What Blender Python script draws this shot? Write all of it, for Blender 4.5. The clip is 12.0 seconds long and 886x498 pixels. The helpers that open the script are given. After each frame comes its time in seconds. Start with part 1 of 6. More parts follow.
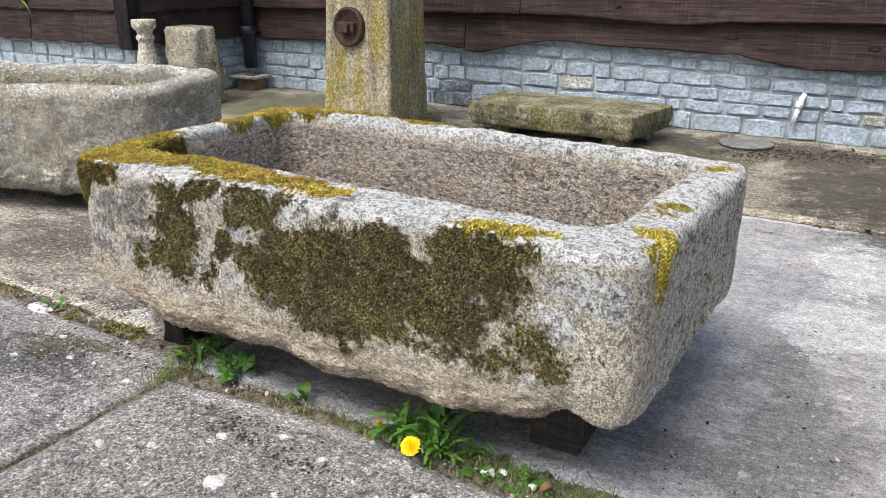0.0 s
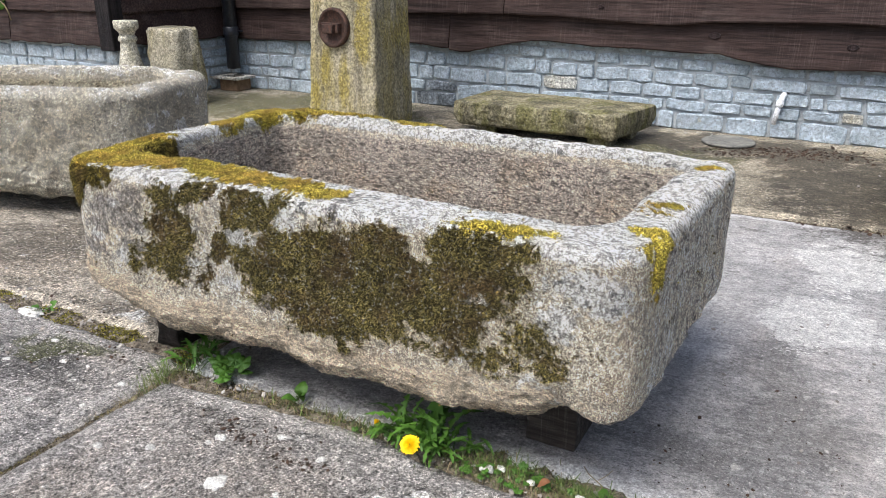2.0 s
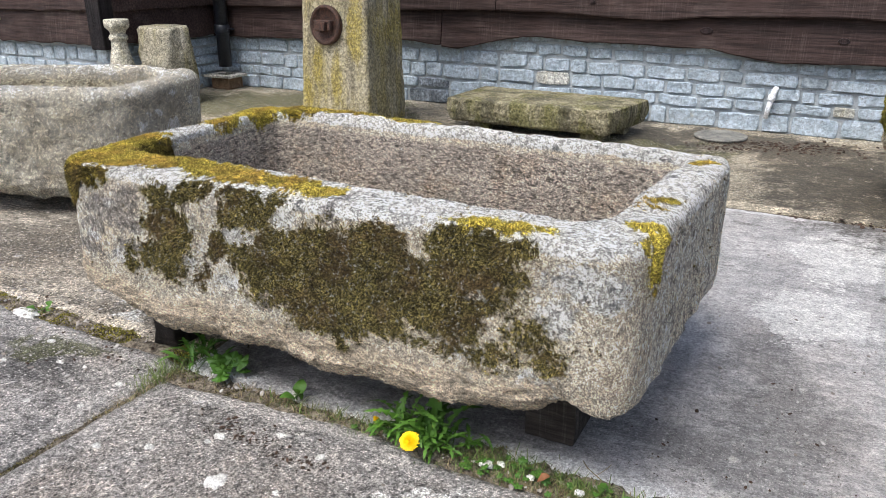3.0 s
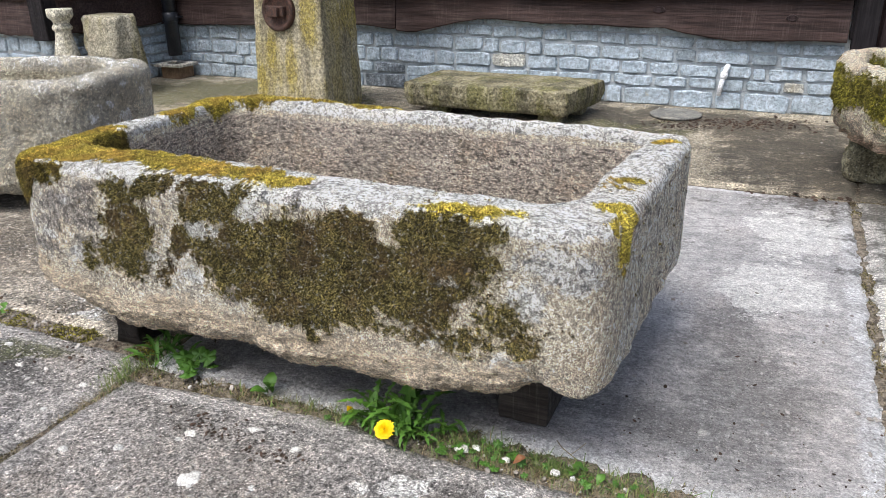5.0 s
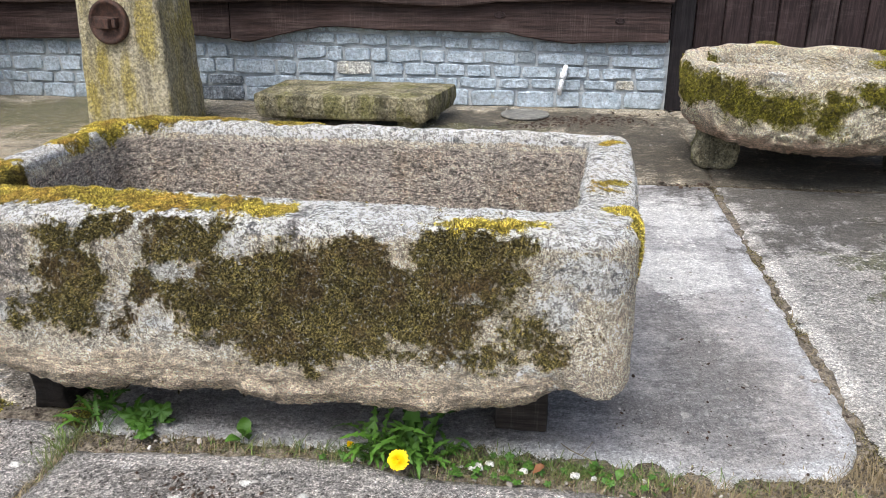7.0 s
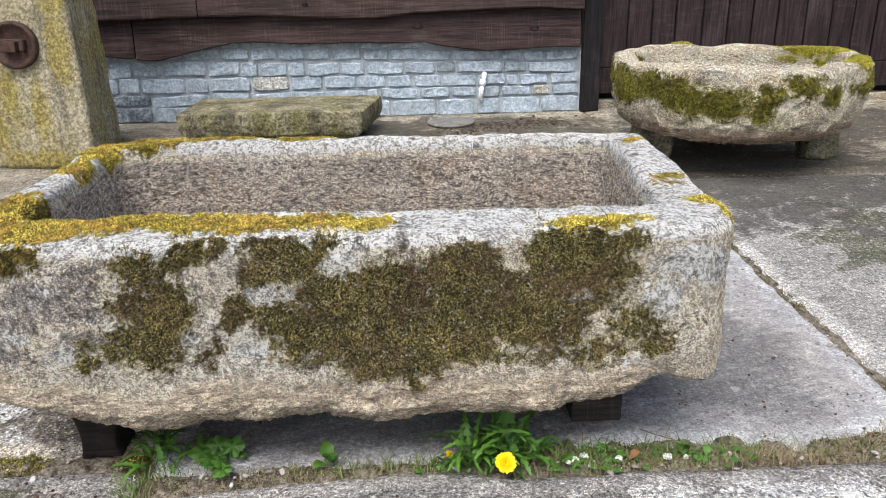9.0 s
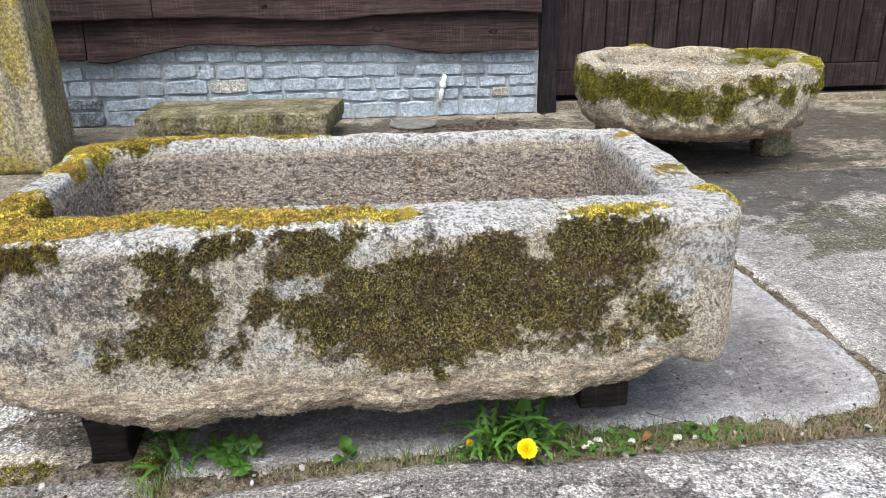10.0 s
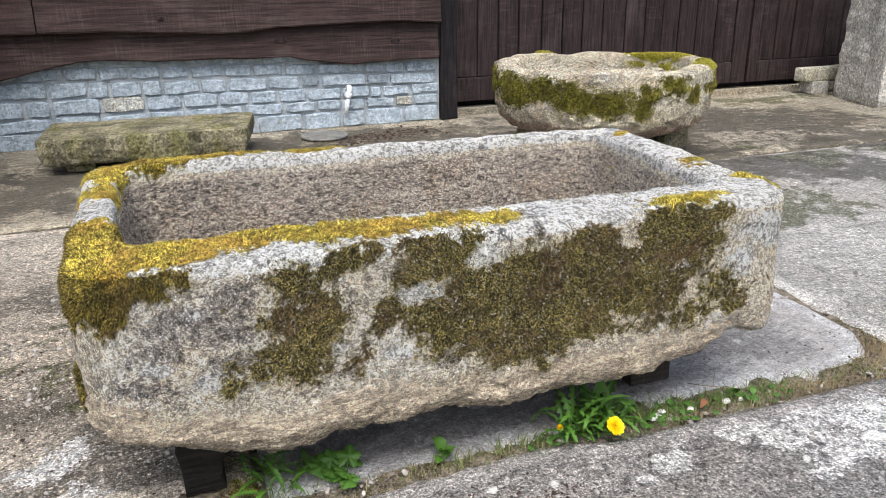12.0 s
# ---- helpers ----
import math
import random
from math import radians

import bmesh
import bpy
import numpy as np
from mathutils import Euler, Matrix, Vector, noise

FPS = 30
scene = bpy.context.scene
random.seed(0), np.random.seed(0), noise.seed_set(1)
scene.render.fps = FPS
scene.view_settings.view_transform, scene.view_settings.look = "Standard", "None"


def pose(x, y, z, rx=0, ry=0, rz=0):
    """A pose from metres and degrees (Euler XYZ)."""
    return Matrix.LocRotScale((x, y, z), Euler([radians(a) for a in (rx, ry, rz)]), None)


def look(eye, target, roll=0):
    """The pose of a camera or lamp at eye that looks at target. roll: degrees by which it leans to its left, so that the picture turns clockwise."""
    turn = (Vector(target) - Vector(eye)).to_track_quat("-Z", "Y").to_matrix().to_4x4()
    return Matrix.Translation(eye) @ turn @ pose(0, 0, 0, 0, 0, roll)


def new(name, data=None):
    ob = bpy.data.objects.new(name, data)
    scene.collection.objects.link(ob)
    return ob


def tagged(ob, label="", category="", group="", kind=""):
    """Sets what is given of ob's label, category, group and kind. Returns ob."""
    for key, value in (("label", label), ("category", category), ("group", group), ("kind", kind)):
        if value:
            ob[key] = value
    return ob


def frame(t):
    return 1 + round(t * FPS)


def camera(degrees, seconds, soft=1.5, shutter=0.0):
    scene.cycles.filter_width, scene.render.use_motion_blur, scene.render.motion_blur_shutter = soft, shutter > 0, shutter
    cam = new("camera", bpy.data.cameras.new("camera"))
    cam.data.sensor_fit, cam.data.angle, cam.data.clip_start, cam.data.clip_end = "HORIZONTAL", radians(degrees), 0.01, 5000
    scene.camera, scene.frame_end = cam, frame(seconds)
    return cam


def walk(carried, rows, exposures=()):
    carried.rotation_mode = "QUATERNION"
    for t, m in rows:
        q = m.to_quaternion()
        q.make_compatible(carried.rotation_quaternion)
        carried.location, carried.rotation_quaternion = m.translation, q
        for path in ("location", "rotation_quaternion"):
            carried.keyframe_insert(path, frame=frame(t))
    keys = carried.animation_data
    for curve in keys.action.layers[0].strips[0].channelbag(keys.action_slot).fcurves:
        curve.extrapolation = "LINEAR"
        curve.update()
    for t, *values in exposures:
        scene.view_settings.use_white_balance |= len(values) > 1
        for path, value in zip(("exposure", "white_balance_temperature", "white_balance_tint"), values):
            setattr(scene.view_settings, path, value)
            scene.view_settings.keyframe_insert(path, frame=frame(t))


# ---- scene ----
cam = camera(60.3, 12.0, 0.5)
PATH = [
    (0, (0.028, 0.277, 1.047), (-0.899, 1.907, 0.352), 0.2),
    (0.5, (0.025, 0.273, 1.046), (-0.893, 1.908, 0.352), 0.2),
    (1, (0.017, 0.266, 1.049), (-0.890, 1.908, 0.355), 0.3),
    (1.5, (0.011, 0.255, 1.052), (-0.885, 1.903, 0.357), 0.3),
    (2, (0.006, 0.245, 1.055), (-0.878, 1.898, 0.359), 0.2),
    (2.5, (0.002, 0.236, 1.056), (-0.871, 1.896, 0.357), 0),
    (4.5, (-0.011, 0.244, 1.057), (-0.838, 1.911, 0.325), -0.7),
    (5, (-0.024, 0.235, 1.058), (-0.788, 1.927, 0.315), -0.9),
    (5.5, (-0.109, 0.228, 1.052), (-0.762, 1.964, 0.302), -0.8),
    (6, (-0.251, 0.205, 1.065), (-0.766, 1.987, 0.318), -0.5),
    (6.5, (-0.352, 0.163, 1.075), (-0.738, 1.980, 0.334), -0.3),
    (6.7, (-0.381, 0.167, 1.073), (-0.721, 1.994, 0.334), -0.3),
    (8.3, (-0.759, 0.169, 1.067), (-0.829, 2.030, 0.337), -1.4),
    (8.5, (-0.808, 0.159, 1.066), (-0.839, 2.023, 0.340), -1.4),
    (9, (-0.900, 0.127, 1.067), (-0.839, 1.995, 0.353), -1.3),
    (9.5, (-0.977, 0.113, 1.063), (-0.832, 1.979, 0.358), -1),
    (10, (-1.072, 0.109, 1.049), (-0.853, 1.968, 0.347), -0.7),
    (10.5, (-1.197, 0.123, 1.060), (-0.896, 1.971, 0.356), -0.6),
    (11, (-1.324, 0.145, 1.060), (-0.931, 1.977, 0.360), -0.8),
    (11.5, (-1.479, 0.170, 1.067), (-0.975, 1.977, 0.373), -0.8),
    (12, (-1.614, 0.162, 1.063), (-0.992, 1.936, 0.378), -0.7),
]
walk(cam, [(t, look(eye, target, roll)) for t, eye, target, roll in PATH])

# ---- light ----
world = bpy.data.worlds.new("world")
scene.world = world
world.use_nodes = True
wn, wl = world.node_tree.nodes, world.node_tree.links
sky = wn.new("ShaderNodeTexSky")
sky.sky_type, sky.sun_disc = "NISHITA", False
sky.sun_elevation, sky.sun_rotation = radians(60), radians(195)
sky.air_density, sky.dust_density = 1.0, 4.0
wn["Background"].inputs["Strength"].default_value = 0.115
wl.new(sky.outputs["Color"], wn["Background"].inputs["Color"])
sun = new("sun", bpy.data.lights.new("sun", "SUN"))
sun.data.energy, sun.data.angle, sun.data.color = 1.75, radians(35), (0.965, 0.985, 1.0)
sun.matrix_world = look((-1.0, -2.6, 5.2), (0, 0, 0))
scene.view_settings.exposure = 1.0


# ---- materials ----
class Nodes:
    """A small builder for node materials, in world metres."""

    def __init__(self, name, rough=0.9, spec=0.3):
        self.mat = bpy.data.materials.new(name)
        self.mat.use_nodes = True
        self.t = self.mat.node_tree
        self.b = self.t.nodes["Principled BSDF"]
        self.b.inputs["Roughness"].default_value = rough
        self.b.inputs["Specular IOR Level"].default_value = spec
        self.pos = self.t.nodes.new("ShaderNodeNewGeometry").outputs["Position"]

    def link(self, a, b):
        self.t.links.new(a, b)

    def put(self, socket, v):
        if isinstance(v, bpy.types.NodeSocket):
            self.link(v, socket)
        elif isinstance(v, (tuple, list)) and len(v) == 3 and socket.type == "RGBA":
            socket.default_value = (*v, 1)
        else:
            socket.default_value = v

    def stretch(self, sx, sy, sz, vec=None):
        n = self.t.nodes.new("ShaderNodeMapping")
        self.put(n.inputs["Vector"], vec or self.pos)
        n.inputs["Scale"].default_value = (sx, sy, sz)
        return n.outputs[0]

    def turned(self, degrees):
        n = self.t.nodes.new("ShaderNodeMapping")
        self.link(self.pos, n.inputs["Vector"])
        n.inputs["Rotation"].default_value = (0.0, 0.0, radians(degrees))
        return n.outputs[0]

    def shifted(self, amount=7.0):
        """World place moved by each object's random number."""
        r = self.t.nodes.new("ShaderNodeObjectInfo").outputs["Random"]
        n = self.t.nodes.new("ShaderNodeVectorMath")
        n.operation = "ADD"
        self.link(self.pos, n.inputs[0])
        self.link(self.math("MULTIPLY", r, amount), n.inputs[1])
        return n.outputs[0]

    def random(self):
        return self.t.nodes.new("ShaderNodeObjectInfo").outputs["Random"]

    def island(self):
        return self.t.nodes.new("ShaderNodeNewGeometry").outputs["Random Per Island"]

    def attr(self, name):
        n = self.t.nodes.new("ShaderNodeAttribute")
        n.attribute_name = name
        return n.outputs["Fac"]

    def noise(self, scale, detail=6, rough=0.6, vec=None, distort=0.0):
        n = self.t.nodes.new("ShaderNodeTexNoise")
        self.put(n.inputs["Vector"], vec or self.pos)
        n.inputs["Scale"].default_value, n.inputs["Detail"].default_value = scale, detail
        n.inputs["Roughness"].default_value, n.inputs["Distortion"].default_value = rough, distort
        return n.outputs["Fac"]

    def cells(self, scale, vec=None, feature="F1", rand=1.0):
        n = self.t.nodes.new("ShaderNodeTexVoronoi")
        n.feature = feature
        self.put(n.inputs["Vector"], vec or self.pos)
        n.inputs["Scale"].default_value, n.inputs["Randomness"].default_value = scale, rand
        return n

    def span(self, v, a, b, lo=0.0, hi=1.0):
        n = self.t.nodes.new("ShaderNodeMapRange")
        n.interpolation_type = "SMOOTHSTEP"
        self.put(n.inputs["Value"], v)
        for k, x in (("From Min", a), ("From Max", b), ("To Min", lo), ("To Max", hi)):
            n.inputs[k].default_value = x
        return n.outputs[0]

    def math(self, op, a, b=0.0):
        n = self.t.nodes.new("ShaderNodeMath")
        n.operation = op
        self.put(n.inputs[0], a)
        self.put(n.inputs[1], b)
        return n.outputs[0]

    def mix(self, f, a, b):
        n = self.t.nodes.new("ShaderNodeMix")
        n.data_type = "RGBA"
        self.put(n.inputs[0], f)
        self.put(n.inputs[6], a)
        self.put(n.inputs[7], b)
        return n.outputs[2]

    def grain(self, c, scale, lo, hi, vec=None, detail=4, a=0.36, b=0.64):
        """Multiplies a colour by fine light-dark grain."""
        f = self.span(self.noise(scale, detail, 0.7, vec), a, b, lo, hi)
        n = self.t.nodes.new("ShaderNodeMix")
        n.data_type, n.blend_type = "RGBA", "MULTIPLY"
        n.inputs[0].default_value = 1.0
        self.put(n.inputs[6], c)
        self.link(f, n.inputs[7])
        return n.outputs[2]

    def zone(self, name, scale, vec=None, spread=3.0, a=0.32, b=0.72):
        """A zone of the mesh with a ragged, natural outline."""
        f = self.math("MULTIPLY", self.math("SUBTRACT", self.noise(scale, 10, 0.72, vec), 0.5), spread)
        g = self.math("MULTIPLY", self.math("SUBTRACT", self.noise(scale * 7, 6, 0.75, vec), 0.5), spread * 0.7)
        return self.span(self.math("ADD", self.attr(name), self.math("ADD", f, g)), a, b)

    def specks(self, c, scale, colour, size=0.3, share=0.4, strength=0.8, vec=None):
        """Crisp little flecks of another colour, of uneven outline. share: how many of the cells have one."""
        cell = self.cells(scale, vec)
        d = self.math("ADD", cell.outputs["Distance"], self.math("MULTIPLY", self.math("SUBTRACT", self.noise(scale * 3.1, 2, 0.6, vec), 0.5), 0.5))
        sep = self.t.nodes.new("ShaderNodeSeparateColor")
        self.link(cell.outputs["Color"], sep.inputs[0])
        f = self.math("MULTIPLY", self.span(d, size * 0.85, size, strength, 0.0), self.span(sep.outputs[0], share - 0.01, share, 1.0, 0.0))
        return self.mix(f, c, colour)

    def done(self, colour, bumps=(), rough=None):
        self.put(self.b.inputs["Base Color"], colour)
        if rough is not None:
            self.put(self.b.inputs["Roughness"], rough)
        last = None
        for height, dist in bumps:
            n = self.t.nodes.new("ShaderNodeBump")
            n.inputs["Distance"].default_value = dist
            self.put(n.inputs["Height"], height)
            if last:
                self.link(last, n.inputs["Normal"])
            last = n.outputs[0]
        if last:
            self.link(last, self.b.inputs["Normal"])
        return self.mat


def granite(name, pale, mid, dark, lichen, inside=(0.17, 0.145, 0.13), low=(0.36, 0.29, 0.215)):
    """Weathered granite. The mesh may carry zones: rim (lichen crust), inner (silted hollow, its cut marks shaded in
    colour), low (bare broken stone), moss (stained stone), film (grey lichen film), crust (black crust).
    """
    n = Nodes(name, 0.95, 0.2)
    c = n.mix(n.span(n.noise(5.0, 8, 0.65), 0.4, 0.6), mid, pale)
    c = n.mix(n.span(n.noise(3.2, 7, 0.65, n.stretch(1, 1, 1.4)), 0.5, 0.62, 0.0, 0.5), c, tuple(v * 0.85 for v in low))
    c = n.mix(n.span(n.noise(16, 9, 0.75), 0.52, 0.66, 0.0, 0.4), c, dark)
    film = n.math("MULTIPLY", n.span(n.noise(9, 10, 0.75), 0.42, 0.56), n.span(n.noise(75, 5, 0.8), 0.36, 0.56, 0.25, 1.0))
    c = n.mix(n.math("MULTIPLY", film, n.math("ADD", 0.10, n.math("MULTIPLY", n.attr("film"), 0.62))), c, lichen)
    c = n.mix(n.math("MULTIPLY", n.attr("film"), n.span(n.noise(22, 9, 0.78, n.shifted(0.9)), 0.52, 0.60, 0.0, 0.8)), c, tuple(v * 0.62 for v in dark))
    fresh = n.mix(n.span(n.noise(14, 8, 0.7, n.stretch(1, 1, 2)), 0.35, 0.65), tuple(v * 0.66 for v in low), tuple(min(1, v * 1.2) for v in low))
    crust = n.mix(n.span(n.noise(30, 8, 0.78), 0.42, 0.56), (0.54, 0.525, 0.485), (0.82, 0.81, 0.765))
    crust = n.mix(n.span(n.noise(24, 4, 0.6, n.shifted(0.37)), 0.62, 0.65, 0.0, 0.75), crust, (0.17, 0.175, 0.175))
    crust = n.specks(crust, 70, (0.24, 0.235, 0.225), 0.28, 0.22, 0.6)
    crust = n.grain(crust, 110, 0.74, 1.15, None, 5, 0.40, 0.56)
    c = n.mix(n.zone("rim", 12, None, 1.6, 0.4, 0.7), c, crust)
    c = n.mix(n.math("MULTIPLY", n.zone("crust", 62, None, 3.4, 0.44, 0.66), 0.72), c, n.grain((0.17, 0.155, 0.15), 120, 0.5, 1.6))
    c = n.grain(c, 45, 0.84, 1.2, None, 6)
    c = n.specks(c, 95, (0.14, 0.125, 0.11), 0.27, 0.18, 0.5)
    c = n.specks(c, 125, (0.70, 0.67, 0.60), 0.34, 0.36, 0.45)
    c = n.specks(c, 230, (0.10, 0.09, 0.08), 0.32, 0.24, 0.5)
    c = n.specks(c, 260, (0.80, 0.77, 0.70), 0.36, 0.38, 0.55)
    c = n.grain(c, 90, 0.76, 1.34, None, 6, 0.40, 0.60)
    c = n.grain(c, 210, 0.72, 1.42, None, 4, 0.40, 0.60)
    c = n.grain(c, 420, 0.60, 1.5, None, 2, 0.40, 0.60)
    fresh = n.specks(fresh, 60, tuple(v * 0.45 for v in low), 0.28, 0.3, 0.5)
    fresh = n.specks(fresh, 190, tuple(v * 0.3 for v in low), 0.34, 0.38, 0.7)
    fresh = n.grain(fresh, 100, 0.62, 1.42, n.stretch(0.7, 0.7, 1.8), 5, 0.40, 0.60)
    fresh = n.grain(fresh, 340, 0.62, 1.4, None, 3, 0.40, 0.60)
    c = n.mix(n.math("MULTIPLY", n.zone("low", 9, None, 1.6, 0.35, 0.75), 0.92), c, fresh)
    slant = n.t.nodes.new("ShaderNodeMapping")
    n.link(n.pos, slant.inputs["Vector"])
    slant.inputs["Rotation"].default_value = (0.0, radians(24), 0.0)
    slant.inputs["Scale"].default_value = (52, 52, 120)
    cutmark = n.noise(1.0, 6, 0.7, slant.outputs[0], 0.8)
    shaded_silt = n.mix(n.span(n.noise(4, 7, 0.65), 0.40, 0.62), tuple(v * 0.85 for v in inside), tuple(v * 1.22 for v in inside))
    shaded_silt = n.mix(n.span(n.noise(6.5, 6, 0.65, n.shifted(1.3)), 0.5, 0.66, 0.0, 0.5), shaded_silt, (inside[0] * 0.95, inside[1] * 0.82, inside[2] * 0.66))
    # Chisel relief shaded in colour: pits darkened, ridges lightened.
    shaded_silt = n.mix(n.span(cutmark, 0.40, 0.50, 0.95, 0.0), shaded_silt, tuple(v * 0.22 for v in inside))
    shaded_silt = n.mix(n.span(cutmark, 0.51, 0.60, 0.0, 0.8), shaded_silt, tuple(min(0.8, v * 1.6) for v in inside))
    shaded_silt = n.specks(shaded_silt, 190, tuple(v * 0.25 for v in inside), 0.34, 0.4, 0.7)
    shaded_silt = n.specks(shaded_silt, 150, tuple(min(0.85, v * 2.0) for v in inside), 0.3, 0.25, 0.5)
    shaded_silt = n.grain(shaded_silt, 150, 0.72, 1.45, None, 4, 0.40, 0.60)
    shaded_silt = n.grain(shaded_silt, 320, 0.55, 1.5, None, 3, 0.40, 0.60)
    c = n.mix(n.zone("inner", 14, None, 1.0, 0.35, 0.75), c, shaded_silt)
    c = n.mix(n.math("MULTIPLY", n.zone("moss", 60, None, 2.2, 0.4, 0.85), 0.8), c, n.grain((0.070, 0.056, 0.026), 160, 0.3, 1.8))
    return n.done(c, ((n.noise(14, 10, 0.7), 0.022), (n.noise(30, 8, 0.7, n.stretch(1, 1, 2.2)), 0.02), (n.noise(80, 6, 0.75), 0.026), (n.math("MULTIPLY", cutmark, n.attr("inner")), 0.022), (n.cells(120).outputs["Distance"], 0.004), (n.noise(260, 3, 0.8), 0.008)))


def lichened(name, base, tint, dark, yellow, amount=0.5, rough=0.93):
    """Sandstone or old stone with green-yellow algae and pale specks."""
    n = Nodes(name, rough, 0.25)
    v = n.shifted(3.0)
    c = n.mix(n.span(n.noise(5, 8, 0.65, v), 0.38, 0.62), base, tint)
    c = n.mix(n.span(n.noise(4.2, 7, 0.65, n.stretch(1.6, 1.6, 0.28, v)), 0.47, 0.6, 0.0, amount), c, yellow)
    c = n.mix(n.span(n.noise(5, 8, 0.7, n.stretch(1.3, 1.3, 0.2, v)), 0.5, 0.62, 0.0, 0.65), c, dark)
    c = n.mix(n.math("MULTIPLY", n.zone("yellowed", 9, n.stretch(1.4, 1.4, 0.5), 2.0, 0.3, 0.9), 0.62), c, n.grain(yellow, 45, 0.7, 1.4))
    c = n.grain(c, 30, 0.85, 1.15, v)
    c = n.specks(c, 60, tuple(x * 0.5 for x in dark), 0.3, 0.35, 0.6, v)
    c = n.specks(c, 85, (0.55, 0.54, 0.48), 0.28, 0.22, 0.42, v)
    c = n.specks(c, 150, tuple(x * 0.35 for x in dark), 0.34, 0.4, 0.7, v)
    c = n.grain(c, 60, 0.74, 1.32, v, 6, 0.40, 0.60)
    c = n.grain(c, 190, 0.68, 1.3, v)
    return n.done(c, ((n.noise(11, 9, 0.68, v), 0.03), (n.noise(70, 5, 0.75, v), 0.010)))


def wood(name, base, worn, along, amount=0.35, rough=0.62, sharp=1.0):
    """Stained timber. along: 0 grain runs in x, 2 in z."""
    n = Nodes(name, rough, 0.16)
    v = n.shifted(9.0)
    s = (2.2, 40, 40) if along == 0 else (40, 40, 2.2)
    cross = (95, 6, 3.0) if along == 0 else (6, 6, 30)
    g = n.noise(1.0, 8, 0.65, n.stretch(*s, v), 0.6)
    c = n.mix(n.span(g, 0.3, 0.7), tuple(x * 0.6 for x in base), tuple(x * 1.5 for x in base))
    c = n.mix(n.math("MULTIPLY", n.random(), 0.4), c, tuple(x * 1.7 for x in base))
    fleck = n.math("MULTIPLY", n.span(n.noise(1.0, 5, 0.7, n.stretch(*cross, v)), 0.5, 0.62), n.span(n.noise(2.4, 5, 0.65, v), 0.45, 0.6))
    c = n.mix(n.math("MULTIPLY", fleck, amount), c, worn)
    c = n.mix(n.math("MULTIPLY", n.span(n.noise(3, 6, 0.65, v), 0.5, 0.7), 0.3), c, worn)
    c = n.grain(c, 1.0, 0.65, 1.4, n.stretch(*(v2 * 1.6 for v2 in s), v))
    return n.done(c, ((g, 0.006 * sharp), (n.noise(1.0, 4, 0.6, n.stretch(*cross, v)), 0.002), (n.noise(90, 4, 0.7, v), 0.001)), n.span(n.noise(4, 5, 0.6, v), 0.3, 0.7, rough - 0.1, rough + 0.15))


